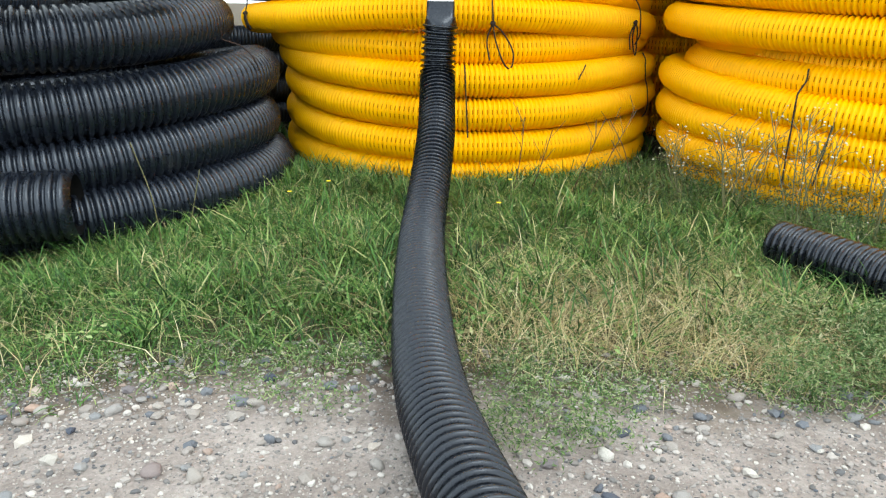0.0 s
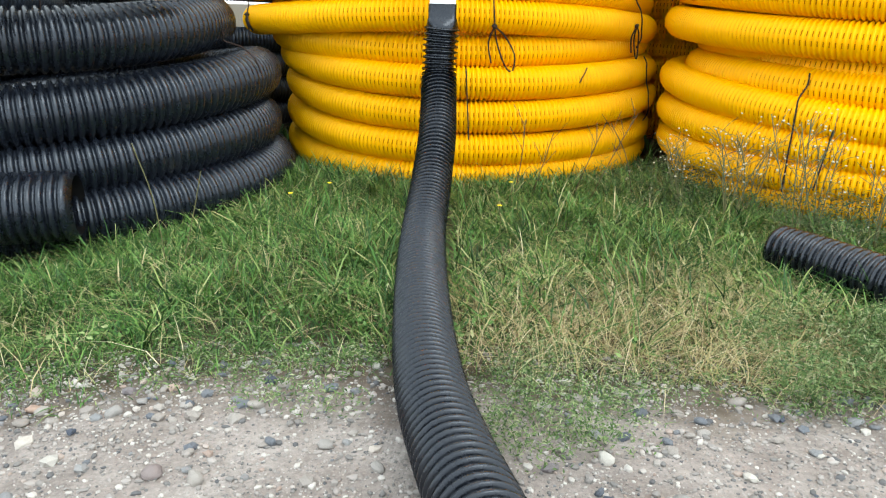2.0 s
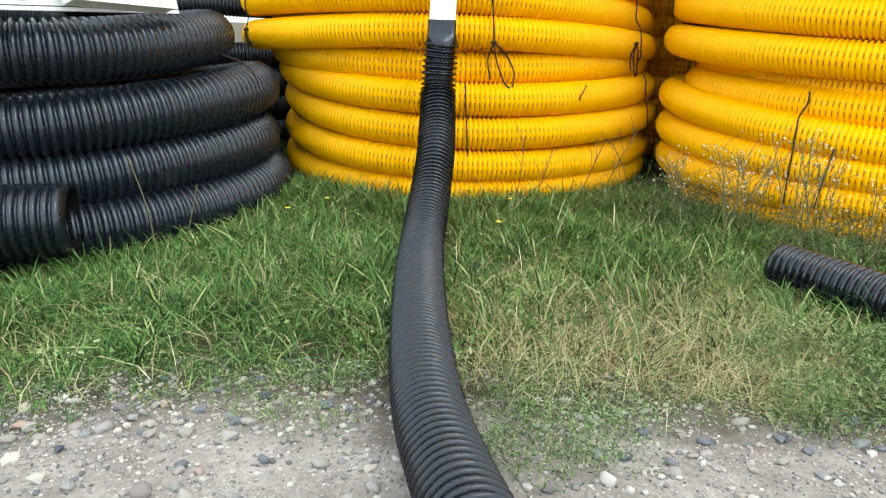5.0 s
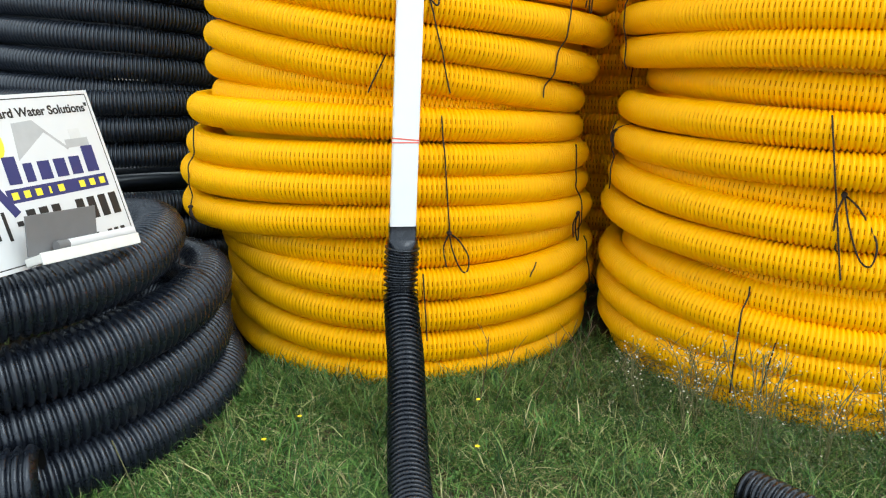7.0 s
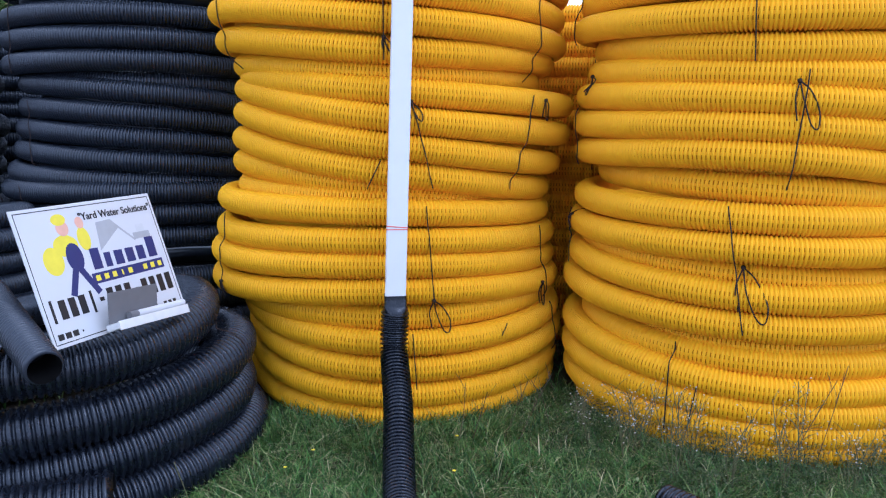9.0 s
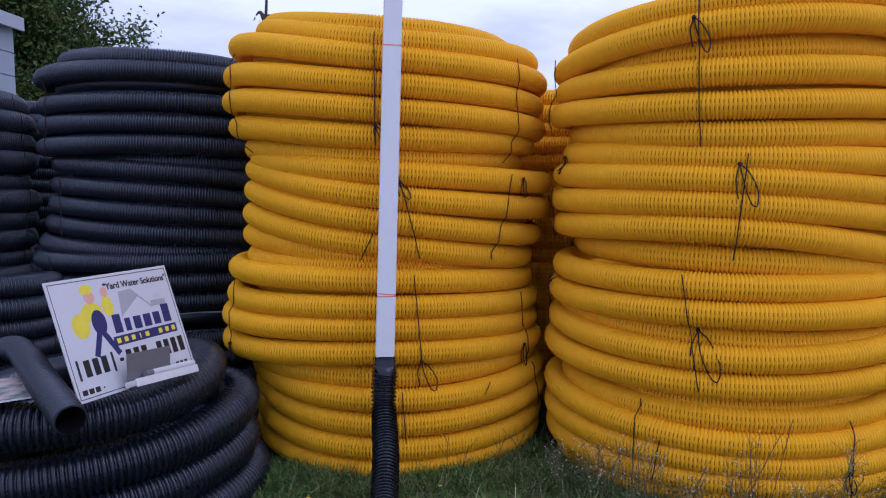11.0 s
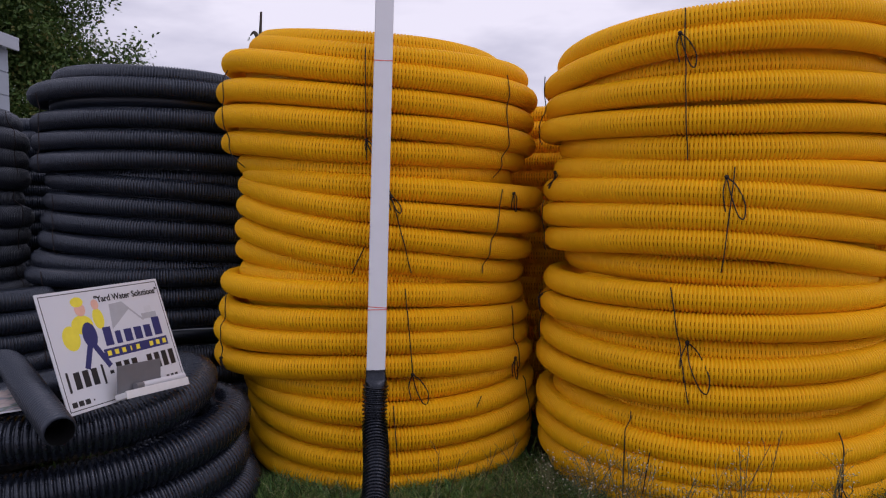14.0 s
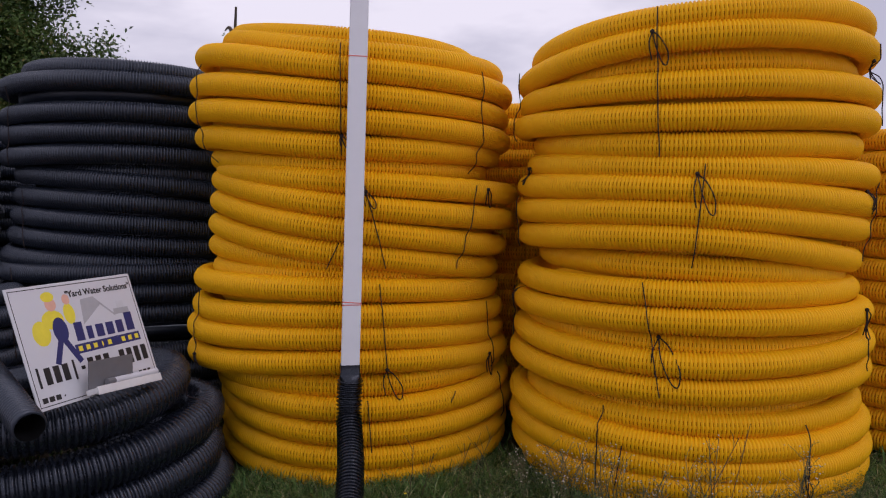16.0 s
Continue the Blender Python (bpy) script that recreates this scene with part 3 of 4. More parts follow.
for z, tip in ((0.262, 2.0), (0.272, -3.0), (1.335, 0.5)):
    bm = bmesh.new()
    o = [bm.verts.new((x * 1.03, y * 1.04, z + x * math.tan(radians(tip)))) for x, y in ((-0.04, -0.028), (0.04, -0.028), (0.04, 0.028), (-0.04, 0.028))]
    u = [bm.verts.new((v.co.x, v.co.y, v.co.z + 0.004)) for v in o]
    for i in range(4):
        bm.faces.new((o[i], o[(i + 1) % 4], u[(i + 1) % 4], u[i]))
    part("rubber_band", bm, PINK, spout, "thin pink rubber band")

lead = thing("drain_pipe", (0.0, 2.6, 0.1), "black corrugated pipe running from the downspout over grass to the track", "pipe")
lead_line = [(-0.011, 2.6, 0.66), (-0.016, 2.60, 0.58), (-0.018, 2.585, 0.495), (-0.016, 2.50, 0.415), (-0.016, 2.37, 0.345), (-0.026, 2.18, 0.248), (-0.036, 1.93, 0.178), (-0.028, 1.63, 0.160), (-0.011, 1.33, 0.157), (0.011, 1.105, 0.158), (0.041, 0.945, 0.160), (0.065, 0.84, 0.163), (0.12, 0.62, 0.166), (0.23, 0.2, 0.16), (0.35, -0.25, 0.155)]
ln = hermite(lead_line, 24)
s = np.r_[0, np.cumsum(np.linalg.norm(np.diff(ln, axis=0), axis=1))]
ss, rr, _ = ribs(s[-1], 0.0175, 0.056, 0.0105, lambda x: True, ((0.0, 1.0), (0.34, 1.0), (0.44, 0.55), (0.53, 0.16), (0.62, 0.0), (0.72, 0.0), (0.81, 0.16), (0.90, 0.55)))
p = new("corrugated_pipe", tube_mesh("corrugated_pipe", ln, (1, 0, 0), ss, rr, 28, [BLACK_NEW, BLACK_NEW, INSIDE_SHADE], inner=False))
p.matrix_basis = lead.matrix_world.inverted()
under(p, lead)
# adapter: a rectangular throat that swells into a round collar
bm = bmesh.new()
rings = []
for z, k, w, d in ((0.722, 0.0, 0.043, 0.031), (0.680, 0.0, 0.043, 0.032), (0.676, 0.05, 0.046, 0.035), (0.666, 0.55, 0.0475, 0.044), (0.655, 1.0, 0.0505, 0.0505), (0.642, 1.0, 0.0505, 0.0505)):
    ring = []
    for i in range(32):
        a = 2 * math.pi * i / 32
        cx, cy = math.cos(a), math.sin(a)
        sq = 1 / max(abs(cx), abs(cy))
        m_ = k + (1 - k) * min(sq, 1.32)
        ring.append(bm.verts.new((-0.011 + cx * m_ * w, 2.6 + cy * m_ * d, z)))
    rings.append(ring)
for a, b in zip(rings, rings[1:]):
    for i in range(32):
        bm.faces.new((a[i], a[(i + 1) % 32], b[(i + 1) % 32], b[i]))
bmesh.ops.recalc_face_normals(bm, faces=bm.faces)
for fc in bm.faces:
    fc.smooth = True
ad = part("adapter", bm, BLACK_NEW, lead, "smooth black downspout adapter")
ad.matrix_basis = lead.matrix_world.inverted()

# ---- sign ----
SIGN = Matrix.Translation((-0.994, 2.273, 0.921)) @ Matrix.Rotation(radians(61.5), 4, "Z") @ Matrix.Rotation(radians(-19.1), 4, "X") @ Matrix.Rotation(radians(-0.6), 4, "Y")
SW, SH, PRINT = 0.590, 0.440, 1.05
sign = thing("yard_sign", label="white plastic sign with blue and yellow print on the coil", category="sign", m=SIGN)
part("panel", box(SW, 0.006, SH, 0.0015), SIGN_WHITE, sign)


def sign_bar(x, z, w, h, mat, name="bar", tip=0.0, y=-0.0034):
    c, s_ = math.cos(tip), math.sin(tip)
    x, z, w, h = (x * PRINT, z * PRINT, w * PRINT, h * PRINT) if name != "border" else (x, z, w, h)
    pts = [(x + px * c - pz * s_, z + px * s_ + pz * c) for px, pz in ((-w / 2, -h / 2), (w / 2, -h / 2), (w / 2, h / 2), (-w / 2, h / 2))]
    bm = poly(pts, 0.0008)
    bmesh.ops.translate(bm, vec=(0, -0.0024 + 0.2 * (y + 0.0034), 0), verts=bm.verts)
    return part(name, bm, mat, sign)


def blob(x, z, rx, rz, mat, name, y=-0.0034):
    x, z, rx, rz = x * PRINT, z * PRINT, rx * PRINT, rz * PRINT
    bm = poly([(x + rx * math.cos(a), z + rz * math.sin(a)) for a in np.linspace(0, 2 * math.pi, 22, endpoint=False)], 0.0008)
    bmesh.ops.translate(bm, vec=(0, -0.0024 + 0.2 * (y + 0.0034), 0), verts=bm.verts)
    return part(name, bm, mat, sign)


def lettering(text, x, z, size, mat, bold=0.0):
    cu = bpy.data.curves.new("lettering", "FONT")
    cu.body, cu.size, cu.extrude, cu.offset = text, size, 0.0004, bold
    tmp = new("lettering", cu)
    dg = bpy.context.evaluated_depsgraph_get()
    me = bpy.data.meshes.new_from_object(tmp.evaluated_get(dg))
    bpy.data.objects.remove(tmp)
    me.materials.clear()
    me.materials.append(mat)
    ob = new("lettering", me)
    ob.matrix_basis = Matrix.Translation((x, -0.0038, z)) @ Matrix.Rotation(radians(90), 4, "X")
    return under(ob, sign)


for x, z, w, h in ((0, SH / 2 - 0.012, SW - 0.02, 0.003), (0, -SH / 2 + 0.012, SW - 0.02, 0.003), (-SW / 2 + 0.0115, 0, 0.003, SH - 0.027), (SW / 2 - 0.0115, 0, 0.003, SH - 0.027)):
    sign_bar(x, z, w, h, INK, "border")
lettering('"Yard Water Solutions"', -0.048, 0.160, 0.0340, INK, 0.0008)
# the printed emblem, in plain shapes of its colours
for x, z, rx, rz, mat, y in ((-0.185, 0.042, 0.036, 0.044, SIGN_YELLOW, -0.0034), (-0.125, 0.082, 0.046, 0.034, SIGN_YELLOW, -0.0040), (-0.050, 0.094, 0.024, 0.038, SIGN_YELLOW, -0.0046), (-0.118, 0.136, 0.023, 0.024, PEACH, -0.0046), (-0.049, 0.146, 0.016, 0.019, PEACH, -0.0052), (-0.123, 0.164, 0.027, 0.018, SIGN_YELLOW, -0.0052), (-0.106, 0.042, 0.031, 0.046, NAVY, -0.0058)):
    blob(x, z, rx, rz, mat, "emblem", y)
sign_bar(-0.135, -0.030, 0.022, 0.092, NAVY, "emblem", -0.45, -0.0064)
sign_bar(-0.079, -0.036, 0.022, 0.100, NAVY, "emblem", 0.48, -0.0070)
bm = poly([(0.014, 0.145), (0.079, 0.149), (0.109, 0.118), (0.0, 0.048)], 0.0008)
bmesh.ops.translate(bm, vec=(0, -0.0024, 0), verts=bm.verts)
part("emblem", bm, SIGN_GREY, sign)
sign_bar(0.125, 0.088, 0.085, 0.007, SIGN_GREY, "emblem", -0.75)
sign_bar(0.190, 0.072, 0.075, 0.022, SIGN_GREY, "emblem")
sign_bar(0.192, 0.096, 0.036, 0.026, PALE_INK, "emblem")
# the name, one upright shape for each letter, and the band beneath it
for x, w, h in ((-0.030, 0.036, 0.068), (0.016, 0.026, 0.047), (0.063, 0.036, 0.047), (0.112, 0.036, 0.047), (0.160, 0.034, 0.047), (0.212, 0.038, 0.070)):
    sign_bar(x, -0.009 + h / 2, w, h, NAVY, "emblem", -0.03, -0.0082)
sign_bar(0.089, -0.036, 0.312, 0.034, NAVY, "emblem", y=-0.0050)
for i in (0, 1, 2, 3, 4, 6, 7, 8):
    sign_bar(-0.045 + i * 0.034, -0.036, 0.018 if i != 3 else 0.006, 0.018, SIGN_YELLOW, "emblem", y=-0.0060)
# lines that are left unread
for i in range(14):
    w, h = (0.009, 0.070) if i in (0, 4) else (0.017, 0.012) if i in (5, 9) else (0.025, 0.058)
    sign_bar(-0.246 + i * 0.0375, -0.102, w, h, INK, "print_bar", y=-0.0088)
for i in range(4):
    sign_bar(-0.246 + i * 0.027, -0.178, 0.021 if i < 3 else 0.006, 0.018 if i < 3 else 0.006, INK, "print_bar")
for i in range(7):
    sign_bar(0.104 + i * 0.0225, -0.178, 0.015 if i != 3 else 0.005, 0.022 if i != 3 else 0.006, INK, "print_bar")

# card holder with cards and a pen on the sign's lower edge
HOLD = SIGN @ Matrix.Translation((0.045, -0.062, -0.215)) @ Matrix.Rotation(radians(3), 4, "Y")
hold = thing("card_holder", label="pale plastic card holder with a grey card, resting before the sign", category="card holder", m=HOLD)
part("tray", box(0.32, 0.055, 0.022, 0.004), PALE_PLASTIC, hold)
part("lip", box(0.32, 0.006, 0.03, 0.002, (0, -0.031, -0.001)), PALE_PLASTIC, hold)
bm = box(0.215, 0.004, 0.10, 0.001, (-0.055, 0.012, 0.060))
bmesh.ops.rotate(bm, matrix=Matrix.Rotation(radians(18), 3, "X"), verts=bm.verts)
part("card", bm, GREY_CARD, hold, "plain grey card")
pen = thing("marker_pen", label="white marker pen lying in the card holder", category="pen", m=HOLD @ Matrix.Translation((0.045, -0.018, 0.024)) @ Matrix.Rotation(radians(90), 4, "Y"))
bm = bmesh.new()
bmesh.ops.create_cone(bm, cap_ends=True, segments=16, radius1=0.0115, radius2=0.0115, depth=0.23)
bmesh.ops.bevel(bm, geom=[e for e in bm.edges if abs(e.verts[0].co.z - e.verts[1].co.z) < 0.001], offset=0.003, segments=2, affect="EDGES")
part("barrel", bm, SIGN_WHITE, pen)
bm = bmesh.new()
bmesh.ops.create_cone(bm, cap_ends=True, segments=16, radius1=0.0125, radius2=0.012, depth=0.035, matrix=Matrix.Translation((0, 0, -0.125)))
part("cap", bm, GREY_CARD, pen)

# leaflet with a colour picture
LEAF = Matrix.Translation((-1.46, 2.20, 0.712)) @ Matrix.Rotation(radians(-66), 4, "Z") @ Matrix.Rotation(radians(2), 4, "X")
leaflet = thing("leaflet", label="glossy printed leaflet with a blurred outdoor picture lying on the coil", category="leaflet", m=LEAF)
part("sheet", box(0.38, 0.27, 0.004, 0.001), SIGN_WHITE, leaflet)


def print_mat():
    m, n, l, b = mat_base("leaflet_print", 0.25)
    t = noise_node(n, l, 11.0, 5, 0.6)
    r = ramp_node(n, l, t.outputs["Fac"], [(0.34, (0.12, 0.20, 0.04)), (0.45, (0.30, 0.33, 0.36)), (0.52, (0.62, 0.50, 0.46)), (0.62, (0.70, 0.60, 0.56))])
    l.new(r.outputs["Color"], b.inputs["Base Color"])
    return m


part("picture", box(0.365, 0.255, 0.0012, 0, (0, 0, 0.0034)), print_mat(), leaflet)

# ---- building and trees behind ----
WALL_M = Matrix.Translation((-6.50, 14.6, 0.46)) @ Matrix.Rotation(radians(83), 4, "Z")
house = thing("outbuilding", label="blue grey building with a shingled roof behind the pipe yard", category="building", m=WALL_M)
part("wall", box(9.0, 7.0, 4.35, 0, (-4.5, 3.5, 1.775)), SIDING, house)
bm = bmesh.new()
v = [bm.verts.new(c) for c in ((-9.4, -0.15, 3.95), (0.06, -0.15, 3.95), (0.02, 7.4, 3.95), (-9.4, 7.4, 3.9), (-9.4, 3.5, 6.1), (0.02, 3.5, 6.1))]
for q in ((0, 1, 5, 4), (2, 3, 4, 5), (1, 2, 5), (3, 0, 4), (3, 2, 1, 0)):
    bm.faces.new([v[i] for i in q])
bmesh.ops.recalc_face_normals(bm, faces=bm.faces)
part("roof", bm, ROOF, house)
part("fascia", box(9.45, 0.05, 0.24, 0.01, (-4.66, -0.18, 3.92)), FASCIA, house)
for k in range(10):
    part("siding_board", box(9.0, 0.02, 0.40, 0.004, (-4.5, -0.012, -0.17 + 0.42 * k)), SIDING, house)


def leaves_mesh(name, centres, normals, size, mat, rnd, aspect=0.55):
    n = len(centres)
    a = rnd.normal(size=(n, 3))
    a -= (a * normals).sum(1)[:, None] * normals
    a /= np.linalg.norm(a, axis=1)[:, None] + 1e-9
    b = np.cross(normals, a)
    s_ = size * rnd.uniform(0.6, 1.3, n)[:, None]
    c = np.asarray(centres)
    q = np.stack([c - a * s_, c + b * s_ * aspect + normals * s_ * 0.15, c + a * s_, c - b * s_ * aspect + normals * s_ * 0.15], 1).reshape(-1, 3)
    return mesh_from(name, q, np.arange(4 * n).reshape(-1, 4), None, False, [mat])


def tree(at, height, crown, n_leaf, leaf, seed, label):
    rnd = np.random.default_rng(seed)
    ob = thing("tree", at, label, "tree")
    trunk = hermite([(0, 0, -0.1), (0.05, 0.03, height * 0.3), (-0.05, 0.06, height * 0.6), (0.05, 0, height * 0.95)], 8)
    s_ = np.r_[0, np.cumsum(np.linalg.norm(np.diff(trunk, axis=0), axis=1))]
    under(new("trunk", tube_mesh("trunk", trunk, (1, 0, 0), s_, np.linspace(height * 0.028, 0.02, len(s_)), 10, [BARK], inner=False)), ob)
    cs, ns = [], []
    for k in range(34):
        z0 = height * rnd.uniform(0.10, 0.9)
        a, up = rnd.uniform(0, 2 * np.pi), rnd.uniform(0.25, 0.9)
        reach = crown * rnd.uniform(0.55, 1.1) * (1.15 - 0.75 * abs(z0 / height - 0.5))
        tip = np.array([math.cos(a) * reach, math.sin(a) * reach, z0 + up * reach * 0.7])
        pts = hermite([(0, 0, z0), tuple(np.array([0, 0, z0]) * 0.5 + tip * 0.5 + [0, 0, 0.1]), tuple(tip)], 5)
        s2 = np.r_[0, np.cumsum(np.linalg.norm(np.diff(pts, axis=0), axis=1))]
        under(new("limb", tube_mesh("limb", pts, (0.2, 0.3, 0.9), s2, np.linspace(0.05, 0.012, len(s2)), 6, [BARK], inner=False)), ob)
        for f_ in np.linspace(0.35, 1.05, 9):
            c = np.array([0, 0, z0]) * (1 - f_) + tip * f_ + rnd.normal(size=3) * crown * 0.12
            m_ = n_leaf // (34 * 9)
            cs.append(c + rnd.normal(size=(m_, 3)) * crown * 0.10)
            ns.append(rnd.normal(size=(m_, 3)) + [0, -0.3, 0.8])
    ns = np.vstack(ns)
    ns /= np.linalg.norm(ns, axis=1)[:, None]
    tagged(under(new("crown", leaves_mesh("crown", np.vstack(cs), ns, leaf, TREE_LEAF, rnd)), ob), kind="stuff")
    return ob


tree((-9.3, 20.5, 0.1), 8.6, 2.55, 110000, 0.062, 4, "broad dark green leafy tree behind the building")
tree((-1.9, 14.0, 0.1), 5.05, 0.30, 330, 0.022, 6, "thin young tree whose tip shows above the coils")

# ---- grass and weeds ----
rng = np.random.default_rng(11)
GZ = np.vectorize(ground_z)


def blocked(x, y):
    """Under the coils nothing grows."""
    b = np.zeros(len(x), bool)
    for (cx, cy), r in ((A_C, 0.80), (B_C, 0.80), (F_C, 0.76)):
        b |= (x - cx) ** 2 + (y - cy) ** 2 < r * r
    b |= (np.abs(x - 0.0) < 0.045) & (y > 1.2) & (y < 2.5)
    return b


def blades(x, y, length, width, lean_amt):
    """Curved, tapering grass blades, three segments each."""
    n = len(x)
    z = GZ(x, y)
    a = rng.uniform(0, 2 * np.pi, n)
    lean = lean_amt * rng.uniform(0.3, 1.3, n)
    d = np.stack([np.cos(a), np.sin(a), np.zeros(n)], 1)
    t = a + rng.uniform(0.8, 2.2, n)
    w = np.stack([np.cos(t), np.sin(t), np.zeros(n)], 1) * width[:, None] / 2
    base = np.stack([x, y, z - 0.01], 1)
    rows = []
    for f_, ww in ((0.0, 0.8), (0.4, 1.0), (0.75, 0.7), (1.0, 0.06)):
        p = base + d * (lean * length * f_**1.8)[:, None] + np.array([0, 0, 1.0]) * (length * (f_ - 0.38 * lean * f_**2.4))[:, None]
        rows += [p - w * ww, p + w * ww]
    v = np.stack(rows, 1).reshape(-1, 3)
    q = np.array([(0, 1, 3, 2), (2, 3, 5, 4), (4, 5, 7, 6)])
    quads = (np.arange(n)[:, None, None] * 8 + q[None]).reshape(-1, 4)
    return v, quads


def noise2(x, y, s_, o):
    return np.array([noise.noise((a * s_, b * s_, o)) for a, b in zip(x, y)])


def sow(n, x0, x1, y0, y1, keep):
    x, y = rng.uniform(x0, x1, n), rng.uniform(y0, y1, n)
    k = keep(x, y) > rng.uniform(0, 1, n)
    x, y = x[k], y[k]
    b = ~blocked(x, y)
    return x[b], y[b]


def edge_keep(x, y):
    """How thickly the grass stands: none on the track, full by the coils, thinner in the dry patch."""
    e = 1.27 + 0.15 * noise2(x, y, 2.2, 5.0) + 0.06 * noise2(x, y, 9.0, 1.0) - 0.06 * (x > 0.5)
    t = np.clip((y - e) / 0.28, 0, 1)
    return t * (0.72 + 0.5 * noise2(x, y, 4.5, 3.0))


def dry(x, y):
    return np.clip(1.6 - np.hypot((x - 0.50) / 0.42, (y - 1.54) / 0.28), 0, 1)


x, y = sow(150000, -2.0, 2.6, 1.1, 3.1, lambda x, y: edge_keep(x, y) * (1 - 0.65 * dry(x, y)))
ln_ = (0.042 + 0.07 * rng.beta(2, 3, len(x))) * (1.05 + 0.55 * noise2(x, y, 3.2, 8.0)) * np.clip((y - 1.0) * 1.7, 0.45, 1.1)
v, q = blades(x, y, ln_, rng.uniform(0.0015, 0.0042, len(x)), 1.3)
tagged(new("grass", mesh_from("grass", v, q, None, True, [GRASS])), "rough green grass growing in front of the coils", "grass", kind="stuff")
x, y = sow(60000, -1.9, 2.3, 1.1, 1.9, lambda x, y: np.clip((y - 1.18 - 0.13 * noise2(x, y, 3.1, 2.0)) * 5, 0, 1) * np.clip((1.9 - y) * 3, 0, 1) * (0.5 + 0.6 * noise2(x, y, 7.0, 4.0)))
v, q = blades(x, y, rng.uniform(0.012, 0.05, len(x)), rng.uniform(0.0010, 0.0024, len(x)), 1.4)
tagged(new("short_grass", mesh_from("short_grass", v, q, None, True, [GRASS])), "short matted grass at the edge of the track", "grass", kind="stuff")
# thinner growth further out, beside and behind the stacks
x, y = sow(60000, -7.0, 8.0, 1.15, 9.0, lambda x, y: ((x < -2.0) | (x > 2.6) | (y > 3.1)) * np.clip((y - 1.3) * 3, 0, 1) * 0.9)
v, q = blades(x, y, rng.uniform(0.06, 0.16, len(x)), rng.uniform(0.006, 0.012, len(x)), 1.0)
tagged(new("outer_grass", mesh_from("outer_grass", v, q, None, True, [GRASS])), "rough grass growing round the stacks", "grass", kind="stuff")
# tufts of longer blades
tx, ty = sow(620, -1.7, 2.3, 1.35, 2.85, edge_keep)
x = np.repeat(tx, 22) + rng.normal(0, 0.022, len(tx) * 22)
y = np.repeat(ty, 22) + rng.normal(0, 0.022, len(tx) * 22)
v, q = blades(x, y, rng.uniform(0.06, 0.155, len(x)), rng.uniform(0.0020, 0.0048, len(x)), 1.15)
tagged(new("grass_tufts", mesh_from("grass_tufts", v, q, None, True, [GRASS])), "longer green grass tufts", "grass", kind="stuff")
x, y = sow(90000, -1.9, 2.3, 1.15, 2.9, lambda x, y: 0.20 * edge_keep(x, y) + 0.9 * dry(x, y) * (y > 1.27))
v, q = blades(x, y, rng.uniform(0.035, 0.125, len(x)), rng.uniform(0.0008, 0.0019, len(x)), 1.5)
tagged(new("dry_grass", mesh_from("dry_grass", v, q, None, True, [STRAW])), "bleached dry grass stalks", "grass", kind="stuff")


def low_weeds(n_plants, x0, x1, y0, y1, keep, n_leaf, size, spread, high, name, label, mat=WEED, aspect=0.55):
    px, py = sow(n_plants, x0, x1, y0, y1, keep)
    n = len(px) * n_leaf
    r = spread * np.sqrt(rng.uniform(0, 1, n))
    a = rng.uniform(0, 2 * np.pi, n)
    x, y = np.repeat(px, n_leaf) + r * np.cos(a), np.repeat(py, n_leaf) + r * np.sin(a)
    z = GZ(x, y) + 0.004 + high * rng.uniform(0, 1, n) * (1 - 0.5 * r / spread)
    nn = rng.normal(size=(n, 3)) * 0.7 + [0, -0.2, 1]
    nn /= np.linalg.norm(nn, axis=1)[:, None]
    tagged(new(name, leaves_mesh(name, np.stack([x, y, z], 1), nn, size, mat, rng, aspect)), label, "weeds", kind="stuff")


low_weeds(420, -1.8, 2.2, 1.35, 2.8, edge_keep, 30, 0.0068, 0.06, 0.06, "clover", "low broad-leaved weeds among the grass")
low_weeds(330, -1.0, 1.5, 1.06, 1.48, lambda x, y: np.clip((y - 1.10 + 0.14 * (np.abs(x - 0.2) < 0.14)) * 3.5, 0, 1) * (0.25 + 0.6 * (noise2(x, y, 3.5, 7.0) > 0.0)), 90, 0.0046, 0.06, 0.03, "knotweed", "small creeping weeds at the edge of the track", BUSHY, 0.28)
low_weeds(48, 0.06, 0.36, 1.0, 1.36, lambda x, y: np.clip(1.5 - 6.0 * np.abs(x - 0.14 - 0.35 * (y - 1.05)), 0, 1) * (0.3 + 1.0 * (noise2(x, y, 8.0, 6.0) > 0.0)), 130, 0.0042, 0.045, 0.06, "verge_weed", "fine-leaved green weeds creeping along the pipe", BUSHY, 0.3)
low_weeds(13, -0.30, -0.10, 1.12, 1.36, lambda x, y: np.clip((y - 1.08) * 5, 0, 1), 110, 0.0042, 0.045, 0.04, "creeping_weed", "fine-leaved green weeds spreading over bare soil", BUSHY, 0.3)
low_weeds(230, 0.45, 1.7, 1.2, 1.5, lambda x, y: np.clip((x - 0.55) * 2.2, 0, 1), 330, 0.0062, 0.06, 0.12, "bushy_weed", "bushy fine-leaved green weeds beside the track", BUSHY, 0.2)


low_weeds(300, 0.5, 2.2, 1.75, 2.75, lambda x, y: np.clip(1.25 - np.abs(np.hypot(x - 1.674, y - 2.98) - 0.95) * 3.0, 0, 1), 190, 0.006, 0.075, 0.19, "aster_thicket", "grey green thicket of fine weeds at the foot of the coils", ASTER, 0.25)


